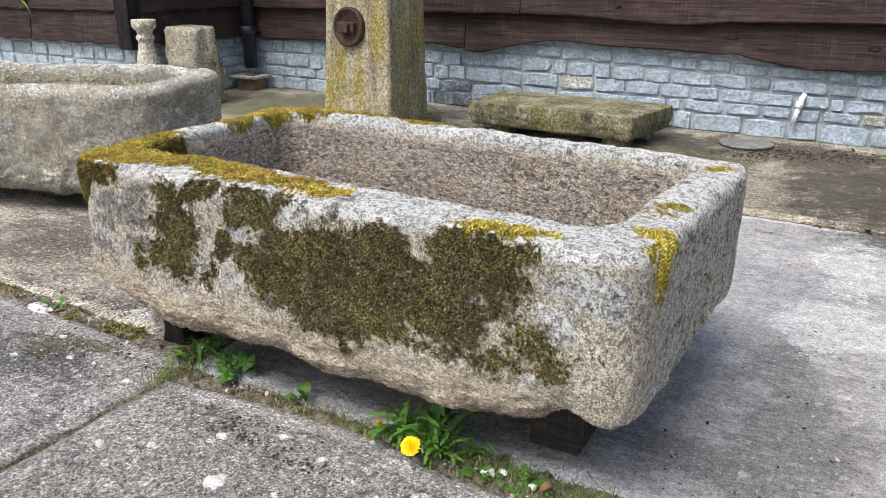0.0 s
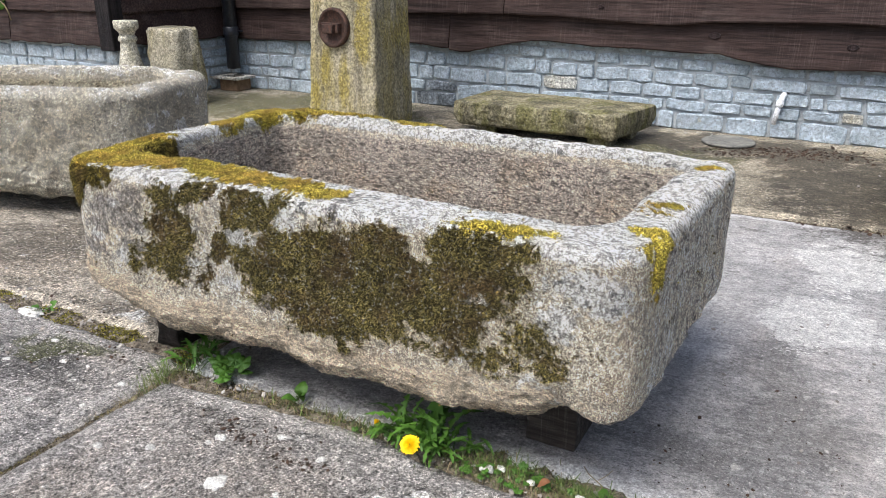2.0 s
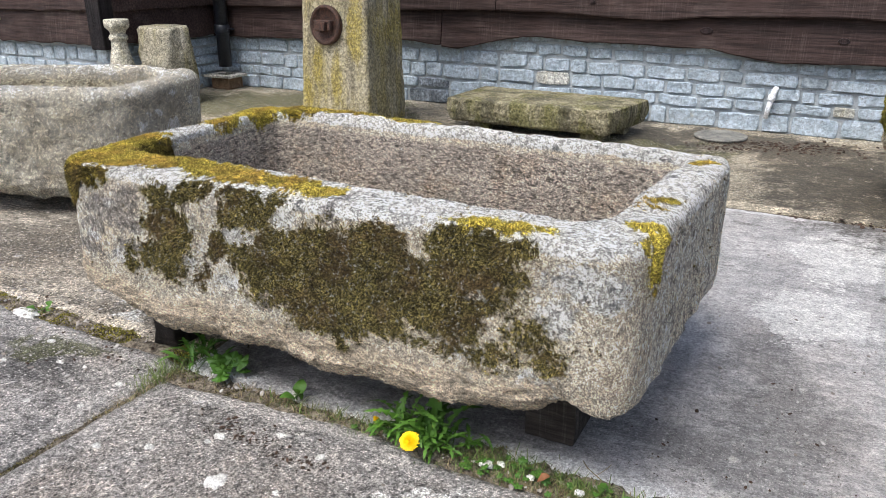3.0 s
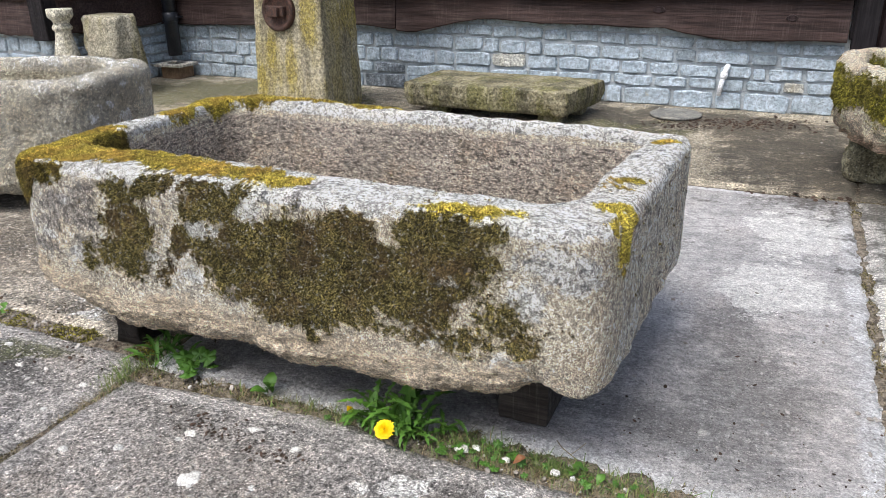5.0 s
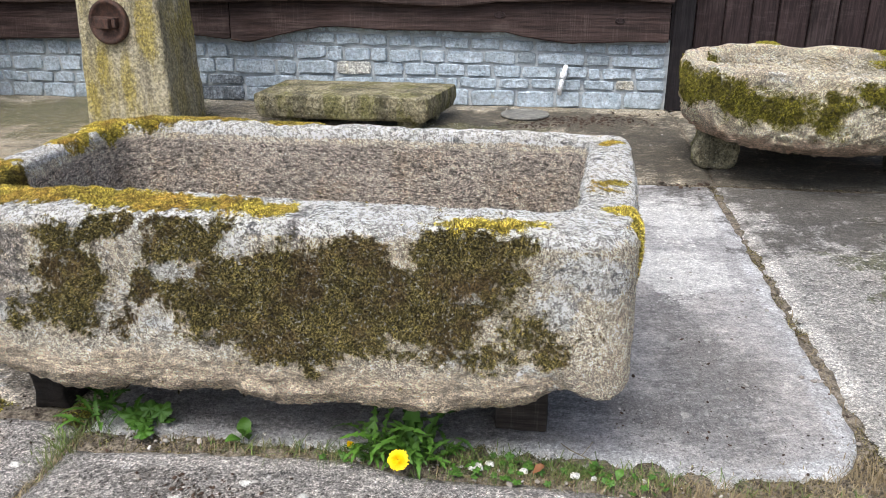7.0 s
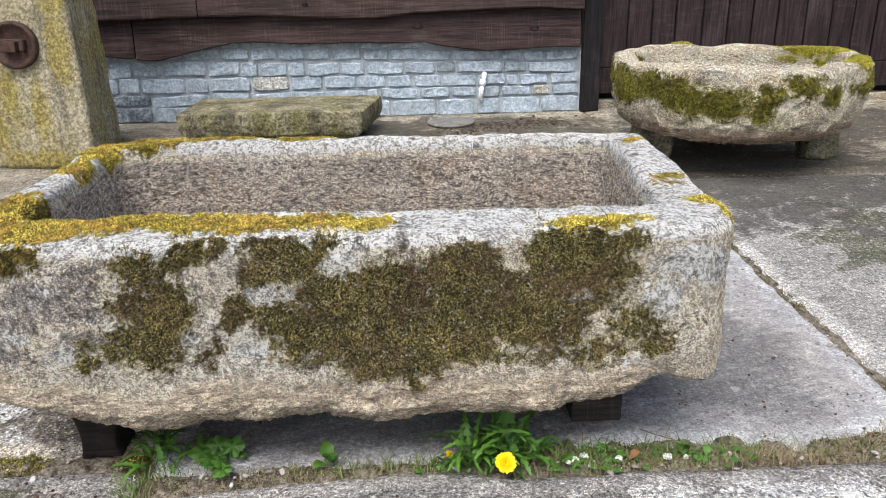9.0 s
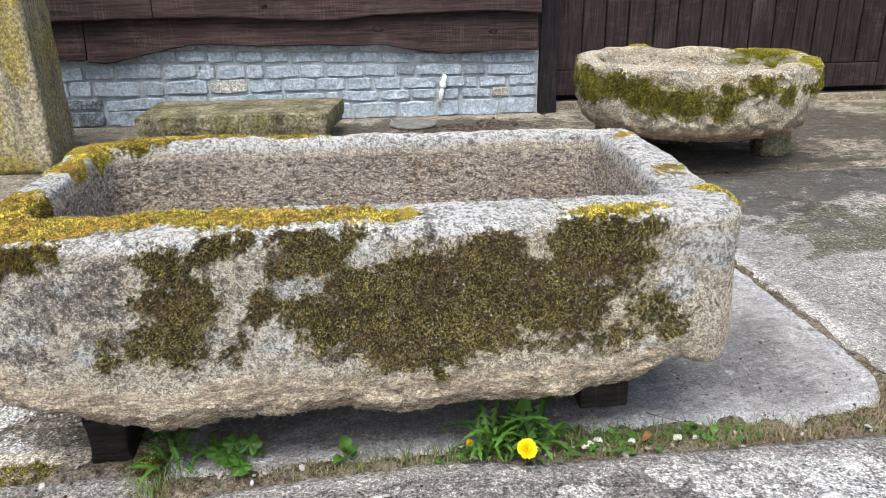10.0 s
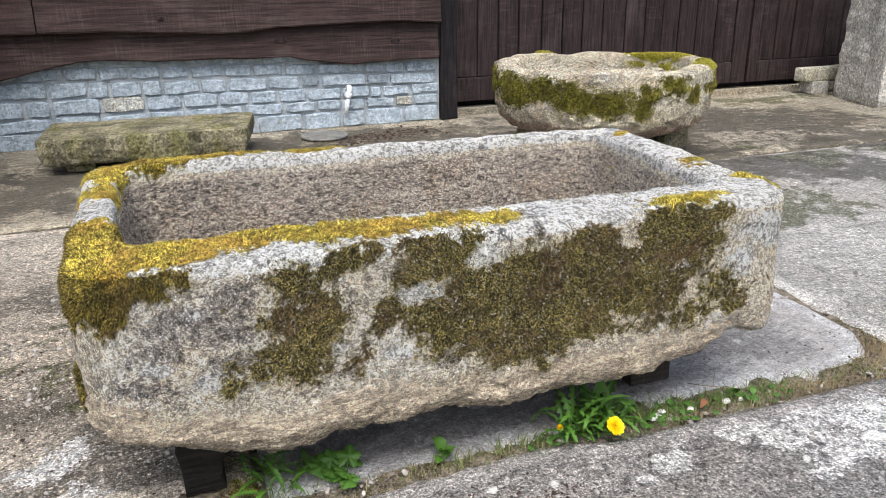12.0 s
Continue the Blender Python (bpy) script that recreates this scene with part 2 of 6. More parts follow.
def concrete(name, light, mid, dark, tan, smooth=0.0):
    """Old yard concrete: broad stains, exposed aggregate, pale lichen spots, dirt, shade painted under trough and
    basin. smooth: 1 for a trowelled face with little grain.
    """
    k = 1 - 0.62 * smooth
    n = Nodes(name, 0.93, 0.25)
    c = n.mix(n.span(n.noise(1.4, 8, 0.66), 0.4, 0.6), mid, light)
    c = n.mix(n.span(n.noise(0.9, 7, 0.62, n.stretch(1.3, 0.8, 1)), 0.46, 0.62, 0.0, 0.7), c, tan)
    c = n.mix(n.span(n.noise(4.5, 9, 0.7, n.stretch(0.6, 1.6, 1)), 0.48, 0.66, 0.0, 0.75 - 0.4 * smooth), c, dark)
    c = n.mix(n.span(n.noise(1.0, 7, 0.7, n.stretch(7, 60, 1, n.turned(-14))), 0.5, 0.66, 0.0, 0.5 * smooth), c, dark)
    # Real stains and the trough's soft shade, both laid into the colour.
    c = n.mix(n.math("MULTIPLY", n.zone("stain_shade", 5.0, n.stretch(0.7, 1.5, 1, n.turned(-14)), 2.4, 0.15, 1.15), 0.75 - 0.15 * smooth), c, tuple(x * 0.45 for x in dark))
    c = n.mix(n.math("MULTIPLY", n.zone("algae", 7.0, None, 2.2, 0.4, 0.75), 0.75), c, (0.07, 0.075, 0.02))
    c = n.mix(n.math("MULTIPLY", n.zone("bare", 12.0, None, 2.6, 0.48, 0.62), 0.9), c, (0.70, 0.69, 0.66))
    c = n.mix(n.span(n.noise(26, 9, 0.75), 0.55, 0.65, 0.0, 0.75 - 0.5 * smooth), c, tuple(x * 0.38 for x in mid))
    spot = n.cells(13)
    sp = n.math("MULTIPLY", n.span(n.math("ADD", spot.outputs["Distance"], n.math("MULTIPLY", n.noise(70, 5), 0.45)), 0.36, 0.40, 1.0, 0.0), n.span(spot.outputs["Color"], 0.66, 0.7))
    c = n.mix(n.math("MULTIPLY", sp, 0.6), c, (0.62, 0.60, 0.56))
    c = n.grain(c, 18, 0.84, 1.14)
    c = n.grain(c, 40, 1 - 0.24 * k, 1 + 0.22 * k)
    c = n.specks(c, 34, tuple(x * 0.35 for x in mid), 0.28, 0.35, 0.6 - 0.4 * smooth)
    c = n.specks(c, 48, tuple(min(0.8, x * 1.7) for x in mid), 0.30, 0.42, 0.7 - 0.45 * smooth)
    c = n.specks(c, 90, tuple(x * 0.2 for x in mid), 0.33, 0.40, 0.8 - 0.5 * smooth)
    c = n.specks(c, 110, (0.68, 0.65, 0.60), 0.31, 0.36, 0.7 - 0.4 * smooth)
    c = n.specks(c, 190, tuple(x * 0.2 for x in mid), 0.34, 0.38, 0.8 - 0.35 * smooth)
    c = n.specks(c, 230, (0.70, 0.67, 0.62), 0.34, 0.30, 0.6 - 0.2 * smooth)
    band = n.grain(n.mix(n.span(n.noise(7, 7, 0.7), 0.35, 0.65), tuple(x * 1.05 for x in mid), tuple(min(0.8, x * 1.45) for x in light)), 90, 0.7, 1.2, None, 5)
    c = n.mix(n.math("MULTIPLY", n.zone("edge", 16, None, 1.6, 0.35, 0.75), 0.85), c, band)
    c = n.grain(c, 70, 1 - 0.26 * k, 1 + 0.34 * k, None, 6, 0.40, 0.60)
    c = n.grain(c, 150, 1 - 0.36 * k, 1 + 0.50 * k, None, 4, 0.40, 0.60)
    # Wet ground, together with the basin's shadow painted on the concrete.
    c = n.mix(n.math("MULTIPLY", n.zone("damp_shade", 8.0, None, 3.0, 0.25, 0.9), 0.8), c, (0.06, 0.053, 0.042))
    c = n.grain(c, 330, 1 - 0.42 * k, 1 + 0.42 * k, None, 2, 0.40, 0.60)
    return n.done(c, ((n.noise(9, 10, 0.7), 0.015), (n.noise(60, 8, 0.78), 0.022), (n.cells(90).outputs["Distance"], 0.003)), n.span(n.attr("damp_shade"), 0.2, 1.0, 0.93, 0.7))


def plain(name, a, b, scale=30, rough=0.85, bump=0.002, metal=0.0, spec=0.3):
    n = Nodes(name, rough, spec)
    n.b.inputs["Metallic"].default_value = metal
    v = n.shifted(5.0)
    c = n.grain(n.mix(n.span(n.noise(scale, 7, 0.7, v), 0.36, 0.64), a, b), scale * 4, 0.7, 1.3, v)
    return n.done(c, ((n.noise(scale * 3, 6, 0.7, v), bump),), n.span(n.noise(scale, 4, 0.6, v), 0.3, 0.7, max(0.05, rough - 0.12), min(1, rough + 0.1)))


def leafy(name, a, b, old, rough=0.55, power=1.5, clump=0.0):
    """Leaves and moss: each piece its own shade."""
    n = Nodes(name, rough, 0.3)
    c = n.mix(n.math("POWER", n.island(), power), a, b)
    c = n.mix(n.math("MULTIPLY", n.span(n.noise(9, 5, 0.7), 0.45, 0.65), 0.75), c, old)
    if clump:
        c = n.grain(n.grain(c, 60, 1 - clump, 1 + clump), 13, 1 - clump * 0.5, 1 + clump * 0.5)
        c = n.grain(c, 230, 0.30, 1.8, None, 2, 0.40, 0.60)
    m = n.done(c, ((n.noise(180, 3, 0.6), 0.001),))
    n.b.inputs["Subsurface Weight"].default_value = 0.0
    return m


def washed_stone():
    """Walling stone under a thin, chalky blue-white wash."""
    n = Nodes("washed_stone", 0.92, 0.2)
    v = n.shifted(6.0)
    c = n.mix(n.span(n.noise(11, 8, 0.65, v), 0.35, 0.65), (0.385, 0.465, 0.53), (0.575, 0.66, 0.735))
    c = n.mix(n.math("MULTIPLY", n.random(), 0.35), c, (0.44, 0.51, 0.55))
    c = n.mix(n.span(n.noise(34, 8, 0.75, v), 0.56, 0.68, 0.0, 0.6), c, (0.30, 0.33, 0.35))
    c = n.mix(n.math("MULTIPLY", n.span(n.noise(8, 7, 0.7, v), 0.58, 0.7), n.span(n.random(), 0.7, 0.95)), c, (0.40, 0.35, 0.24))
    c = n.mix(n.math("MULTIPLY", n.span(n.random(), 0.955, 0.96), 0.4), c, (0.16, 0.19, 0.21))
    c = n.specks(c, 55, (0.26, 0.28, 0.30), 0.26, 0.2, 0.35, v)
    c = n.specks(c, 90, (0.22, 0.22, 0.22), 0.3, 0.25, 0.6, v)
    c = n.grain(c, 45, 0.75, 1.18, v)
    return n.done(c, ((n.noise(16, 9, 0.7, v), 0.03), (n.noise(70, 6, 0.75, v), 0.010)))


def round_pad():
    n = Nodes("mortar", 0.96, 0.15)
    c = n.mix(n.span(n.noise(8, 7, 0.65), 0.35, 0.65), (0.35, 0.385, 0.41), (0.50, 0.54, 0.565))
    c = n.mix(n.span(n.noise(50, 6, 0.75), 0.55, 0.7, 0.0, 0.7), c, (0.15, 0.15, 0.14))
    return n.done(c, ((n.noise(30, 8, 0.75), 0.012), (n.noise(160, 4, 0.75), 0.004)))


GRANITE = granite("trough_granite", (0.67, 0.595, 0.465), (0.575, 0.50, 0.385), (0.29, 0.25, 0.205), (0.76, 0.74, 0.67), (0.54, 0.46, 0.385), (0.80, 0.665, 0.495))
OCHRE = lichened("ochre_walling_stone", (0.46, 0.46, 0.42), (0.54, 0.54, 0.50), (0.36, 0.35, 0.30), (0.48, 0.41, 0.24), 0.6)
DARKSTONE = lichened("dark_walling_stone", (0.16, 0.18, 0.20), (0.30, 0.34, 0.38), (0.07, 0.08, 0.09), (0.16, 0.18, 0.19), 0.3)
GRANITE_GREY = granite("grey_granite", (0.54, 0.49, 0.38), (0.40, 0.355, 0.27), (0.16, 0.148, 0.124), (0.78, 0.77, 0.69), (0.56, 0.49, 0.36), (0.38, 0.33, 0.25))
GRANITE_TAN = granite("tan_granite", (0.74, 0.66, 0.48), (0.56, 0.475, 0.34), (0.27, 0.215, 0.16), (0.76, 0.72, 0.58), (0.78, 0.69, 0.50), (0.62, 0.455, 0.33))
PILLAR = lichened("pillar_stone", (0.33, 0.29, 0.18), (0.42, 0.375, 0.27), (0.15, 0.135, 0.10), (0.30, 0.235, 0.035), 0.4)
SLABSTONE = lichened("mossy_sandstone", (0.19, 0.17, 0.105), (0.31, 0.28, 0.185), (0.055, 0.052, 0.036), (0.15, 0.145, 0.045), 0.7)
PALESTONE = lichened("pale_stone", (0.48, 0.45, 0.36), (0.58, 0.545, 0.45), (0.27, 0.245, 0.185), (0.36, 0.325, 0.16), 0.35)
STUMPSTONE = lichened("mottled_stone", (0.36, 0.33, 0.245), (0.50, 0.46, 0.36), (0.12, 0.11, 0.08), (0.30, 0.26, 0.10), 0.5)
GREYSTONE = lichened("dressed_grey_stone", (0.50, 0.475, 0.42), (0.62, 0.595, 0.535), (0.30, 0.28, 0.245), (0.42, 0.39, 0.29), 0.2)
CONCRETE = concrete("yard_concrete", (0.58, 0.565, 0.55), (0.43, 0.42, 0.412), (0.25, 0.246, 0.243), (0.55, 0.51, 0.475), 1.0)
WEATHERED = concrete("weathered_concrete", (0.38, 0.358, 0.335), (0.25, 0.238, 0.224), (0.13, 0.126, 0.122), (0.35, 0.305, 0.26))
GREY_OLD = concrete("worn_grey_concrete", (0.54, 0.52, 0.485), (0.38, 0.365, 0.335), (0.18, 0.17, 0.155), (0.44, 0.39, 0.33), 0.3)
SANDY = concrete("sandy_concrete", (0.54, 0.48, 0.395), (0.38, 0.335, 0.27), (0.17, 0.15, 0.12), (0.46, 0.385, 0.295))
CONCRETE_OLD = concrete("old_concrete", (0.43, 0.38, 0.29), (0.28, 0.245, 0.185), (0.11, 0.10, 0.078), (0.37, 0.305, 0.21))
SOIL = plain("joint_soil", (0.07, 0.055, 0.04), (0.27, 0.23, 0.175), 40, 0.98, 0.01)
WASHED = washed_stone()
MORTAR = round_pad()
BOARD = wood("dark_stained_board", (0.029, 0.0185, 0.0165), (0.11, 0.083, 0.073), 0, 0.3, 0.62)
PLANK = wood("dark_stained_plank", (0.022, 0.0145, 0.0145), (0.075, 0.058, 0.056), 2, 0.3, 0.62)
POST = wood("near_black_post", (0.010, 0.0085, 0.0095), (0.045, 0.038, 0.036), 2, 0.3, 0.65)
BALK = wood("weathered_balk", (0.033, 0.027, 0.023), (0.11, 0.098, 0.085), 0, 0.5, 0.9, 2.0)
BALK_WET = wood("damp_black_balk", (0.016, 0.013, 0.011), (0.06, 0.05, 0.04), 0, 0.4, 0.6, 2.0)
IRON = plain("rusted_iron", (0.04, 0.026, 0.021), (0.10, 0.055, 0.042), 40, 0.75, 0.003, 0.4)
BLACKPIPE = plain("black_painted_iron", (0.010, 0.012, 0.017), (0.02, 0.022, 0.028), 20, 0.4, 0.0005, 0.0, 0.5)
CLAY = plain("brown_clay", (0.14, 0.085, 0.05), (0.24, 0.16, 0.10), 30, 0.85)
WHITEPLASTIC = plain("white_plastic", (0.70, 0.72, 0.74), (0.80, 0.81, 0.82), 20, 0.4, 0.0004, 0.0, 0.5)
LID = plain("cast_lid", (0.13, 0.13, 0.12), (0.24, 0.235, 0.21), 30, 0.8, 0.004, 0.2)
LICHEN = plain("white_lichen", (0.44, 0.43, 0.40), (0.66, 0.65, 0.61), 60, 0.95, 0.004)
MOSS_GOLD = leafy("golden_moss", (0.06, 0.04, 0.005), (0.88, 0.74, 0.15), (0.38, 0.24, 0.06), 0.8, 1.35, 0.45)
MOSS_JOINT = leafy("brown_joint_moss", (0.012, 0.010, 0.004), (0.24, 0.21, 0.08), (0.12, 0.09, 0.05), 0.9, 1.6, 0.5)
MOSS_DARK = leafy("olive_brown_moss", (0.008, 0.007, 0.002), (0.50, 0.415, 0.15), (0.13, 0.085, 0.045), 0.85, 2.0, 0.35)
MOSS_HANG = leafy("hanging_moss", (0.014, 0.011, 0.003), (0.32, 0.25, 0.05), (0.12, 0.08, 0.028), 0.85, 1.8, 0.4)
MOSS_OLIVE = leafy("olive_green_moss", (0.02, 0.018, 0.003), (0.42, 0.38, 0.06), (0.14, 0.12, 0.03), 0.85, 1.5, 0.5)
MOSS_GREEN = leafy("green_moss", (0.09, 0.085, 0.008), (0.68, 0.62, 0.09), (0.36, 0.31, 0.06), 0.85, 1.2, 0.4)
LEAF = leafy("weed_leaf", (0.03, 0.085, 0.01), (0.11, 0.24, 0.03), (0.05, 0.115, 0.02), 0.5)
GRASS = leafy("joint_grass", (0.05, 0.085, 0.018), (0.17, 0.24, 0.06), (0.16, 0.15, 0.06), 0.6)
STRAW = leafy("dry_grass", (0.20, 0.155, 0.085), (0.38, 0.31, 0.19), (0.15, 0.11, 0.06), 0.8)
DEADLEAF = leafy("dead_leaf", (0.03, 0.02, 0.013), (0.085, 0.05, 0.034), (0.06, 0.035, 0.022), 0.8)
RUSSET = leafy("russet_leaf", (0.15, 0.06, 0.025), (0.24, 0.11, 0.05), (0.14, 0.06, 0.025), 0.7)
YELLOW = leafy("dandelion_yellow", (0.80, 0.52, 0.0), (0.90, 0.68, 0.005), (0.85, 0.55, 0.0), 0.6)
PEBBLE = leafy("pebble", (0.20, 0.18, 0.16), (0.52, 0.50, 0.47), (0.28, 0.24, 0.20), 0.9)


# ---- building helpers ----
def mesh_of(name, verts, faces, mat, smooth=True, floats=None):
    me = bpy.data.meshes.new(name)
    me.from_pydata([tuple(v) for v in verts], [], [tuple(f) for f in faces])
    me.materials.append(mat)
    if smooth:
        me.polygons.foreach_set("use_smooth", [True] * len(me.polygons))
    for key, values in (floats or {}).items():
        me.attributes.new(key, "FLOAT", "POINT").data.foreach_set("value", list(values))
    me.update()
    return me


def bm_mesh(name, bm, mat, smooth=False):
    me = bpy.data.meshes.new(name)
    bm.normal_update()
    bm.to_mesh(me)
    bm.free()
    me.materials.append(mat)
    if smooth:
        me.polygons.foreach_set("use_smooth", [True] * len(me.polygons))
    return me


def under(name, me, parent, label="", m=None, kind=""):
    """A mesh object as a part of its thing."""
    ob = new(name, me)
    ob.parent = parent
    if m is not None:
        ob.matrix_basis = m
    return tagged(ob, label, "", "", kind)


def part(name, bm, mat, parent, label="", smooth=False):
    return under(name, bm_mesh(name, bm, mat, smooth), parent, label)


def thing(name, at, label, category, group="", kind=""):
    ob = new(name)
    ob.location = at
    ob.empty_display_size = 0.1
    return tagged(ob, label, category, group, kind)


def fbm(p, scale, octaves=4, seed=0.0, h=0.9):
    return noise.fractal(Vector((p[0] * scale + seed, p[1] * scale - seed, p[2] * scale + 2 * seed)), h, 2.1, octaves)


def smooth01(a, b, v):
    k = min(1.0, max(0.0, (v - a) / (b - a)))
    return k * k * (3 - 2 * k)


def along(points, x):
    """Height at x on a line of (x, z) points."""
    if x <= points[0][0]:
        return points[0][1]
    for (a, za), (b, zb) in zip(points, points[1:]):
        if x <= b:
            return za + (zb - za) * (x - a) / (b - a)
    return points[-1][1]


def box(bm, x0, x1, y0, y1, z0, z1, bevel=0.0, seg=1, m=None):
    """A bevelled box added to bm."""
    t = bmesh.new()
    bmesh.ops.create_cube(t, size=1)
    bmesh.ops.transform(t, matrix=Matrix.Translation(((x0 + x1) / 2, (y0 + y1) / 2, (z0 + z1) / 2)) @ Matrix.Diagonal((x1 - x0, y1 - y0, z1 - z0, 1)), verts=t.verts)
    if bevel:
        bmesh.ops.bevel(t, geom=t.edges[:], offset=bevel, segments=seg, affect="EDGES", profile=0.6)
    if m is not None:
        bmesh.ops.transform(t, matrix=m, verts=t.verts)
    me = bpy.data.meshes.new("tmp")
    t.to_mesh(me)
    t.free()
    bm.from_mesh(me)
    bpy.data.meshes.remove(me)
    return bm


def lathe(bm, profile, seg=32, m=None, wobble=0.0, seed=0.0):
    """Turns (radius, z) points round the z axis."""
    rings = []
    for r, z in profile:
        ring = []
        for i in range(seg):
            a = math.tau * i / seg
            k = 1 + wobble * fbm((math.cos(a), math.sin(a), z), 1.7, 3, seed)
            v = Vector((r * k * math.cos(a), r * k * math.sin(a), z))
            ring.append(bm.verts.new(m @ v if m is not None else v))
        rings.append(ring)
    for a, b in zip(rings, rings[1:]):
        for i in range(seg):
            j = (i + 1) % seg
            bm.faces.new((a[i], a[j], b[j], b[i]))
    bm.faces.new(rings[0][::-1])
    bm.faces.new(rings[-1])
    return bm


def tube(bm, points, radius, seg=12):
    """A round bar along points. radius: one number or one for each point."""
    rs = radius if isinstance(radius, (list, tuple)) else [radius] * len(points)
    pts = [Vector(p) for p in points]
    rings = []
    for i, p in enumerate(pts):
        d = (pts[min(i + 1, len(pts) - 1)] - pts[max(i - 1, 0)]).normalized()
        q = d.to_track_quat("Z", "Y")
        rings.append([bm.verts.new(p + q @ Vector((rs[i] * math.cos(math.tau * k / seg), rs[i] * math.sin(math.tau * k / seg), 0))) for k in range(seg)])
    for a, b in zip(rings, rings[1:]):
        for k in range(seg):
            bm.faces.new((a[k], a[(k + 1) % seg], b[(k + 1) % seg], b[k]))
    bm.faces.new(rings[0][::-1])
    bm.faces.new(rings[-1])
    return bm


def inset(quad, d):
    """A quad with all its sides moved inwards by d."""
    lines = []
    for i in range(4):
        a, b = Vector(quad[i]), Vector(quad[(i + 1) % 4])
        e = (b - a).normalized()
        lines.append((a + Vector((-e.y, e.x)) * d, e))
    out = []
    for i in range(4):
        (p, e), (q, f) = lines[i - 1], lines[i]
        k = ((q - p).x * f.y - (q - p).y * f.x) / (e.x * f.y - e.y * f.x)
        out.append(tuple(p + e * k))
    return out


def rounded(quad, radius, edge=(60, 34, 60, 34), turn=14):
    """A closed loop round a quad (anticlockwise) with rounded corners, always the same count of points. radius: one for each corner."""
    pts = []
    for i in range(4):
        a, b, c = Vector(quad[i]), Vector(quad[(i + 1) % 4]), Vector(quad[(i + 2) % 4])
        e, f = (b - a).normalized(), (c - b).normalized()
        ra, rb = radius[i], radius[(i + 1) % 4]
        s, t = a + e * ra, b - e * rb
        for k in range(edge[i]):
            pts.append(s.lerp(t, k / edge[i]))
        for k in range(turn):
            w = k / turn
            p0, p1, p2 = t, b, b + f * rb
            pts.append(p0.lerp(p1, w).lerp(p1.lerp(p2, w), w) * 0.55 + ((b - e * rb + f * rb) + (e * math.sin(w * math.pi / 2) - f * math.cos(w * math.pi / 2)) * rb) * 0.45)
    return pts


def trough_shell(outer, inner, r_out, r_in, top, bottom, depth, taper=0.0, undercut=0.07, rough=0.006, edge=(120, 64, 120, 64), turn=22, seed=0.0, rim_round=0.035, top_wave=0.008, chisel=0.0, hold=None):
    """A hollowed stone block as verts, faces and zones. bottom: a function (x, y) -> z of the underside; top: the rim's height."""
    levels = []
    for k in range(7):  # underside, from the middle outwards
        levels.append(("base", 0.30 * (1 - k / 7) ** 1.0 + 0.02 + undercut, 0.0, None))
    for k in range(60):  # outer wall
        s = (k / 59) ** 1.25
        cut = undercut * (1 - smooth01(0.0, 0.16, s)) + 0.025 * (1 - smooth01(0.0, 0.06, s)) + taper * (1 - s)
        levels.append(("wall", cut, s, None))
    for k in range(1, 8):  # over the outer edge
        a = math.pi / 2 * k / 7
        levels.append(("lip", rim_round * (1 - math.cos(a)), math.sin(a), None))
    for k in range(1, 5):
        levels.append(("top", k / 5, 0, None))
    for k in range(0, 7):  # over the inner edge
        a = math.pi / 2 * k / 6
        levels.append(("inlip", -rim_round * 0.7 * (1 - math.sin(a)), math.cos(a), None))
    for k in range(1, 26):
        s = k / 25
        levels.append(("in", 0.05 * s + 0.05 * smooth01(0.8, 1.0, s), s, None))
    for k in range(1, 6):
        levels.append(("floor", 0.10 + 0.15 * k / 5, 1.0, None))
    verts, zones = [], {"rim": [], "inner": [], "low": []}
    count = sum(edge) + 4 * turn
    lip_loop = rounded(inset(outer, rim_round), [max(0.02, r - rim_round * 0.6) for r in r_out], edge, turn)
    in_loop = rounded(inset(inner, -rim_round * 0.7), [r + rim_round * 0.5 for r in r_in], edge, turn)
    for kind, d, s, _ in levels:
        if kind in ("base", "wall", "lip"):
            loop = rounded(inset(outer, d), [max(0.02, r - d * 0.6) for r in r_out], edge, turn)
        elif kind == "top":
            loop = [a.lerp(b, d) for a, b in zip(lip_loop, in_loop)]
        else:
            loop = rounded(inset(inner, d), [max(0.02, r - d * 0.3) for r in r_in], edge, turn)
        if hold and kind in ("base", "wall"):
            cut = undercut if kind == "base" else undercut * (1 - smooth01(0.0, 0.16, s))
            full = rounded(inset(outer, d - cut), [max(0.02, r - (d - cut) * 0.6) for r in r_out], edge, turn)
            loop = [a.lerp(b, hold(a.x, a.y)) for a, b in zip(loop, full)]
        for p in loop:
            crest = top + top_wave * fbm((p.x, p.y, 0), 2.6, 3, seed + 5)
            low = bottom(p.x, p.y)
            if kind == "base":
                z = low + 0.004
            elif kind == "wall":
                z = low + (crest - rim_round - low) * s
            elif kind == "lip":
                z = crest - rim_round + rim_round * s
            elif kind == "top":
                z = crest
            elif kind == "inlip":
                z = crest - rim_round * 0.7 * (1 - s)
            else:
                z = crest - rim_round * 0.7 - (depth - rim_round) * s
            verts.append(Vector((p.x, p.y, z)))
            zones["rim"].append(1.0 if kind in ("top", "inlip") else (0.55 + 0.35 * s if kind == "lip" else (0.35 * (1 - smooth01(0, 0.25, s)) if kind == "in" else 0.22 * smooth01(0.62, 1, s) if kind == "wall" else 0.0)))
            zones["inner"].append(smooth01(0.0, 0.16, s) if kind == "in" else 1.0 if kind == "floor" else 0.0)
            zones["low"].append((1.0 if kind == "base" else (1 - smooth01(0.10, 0.50, s)) if kind == "wall" else 0.0) * (1 - 0.75 * hold(p.x, p.y) * (p.x > -1.0) if hold else 1.0))
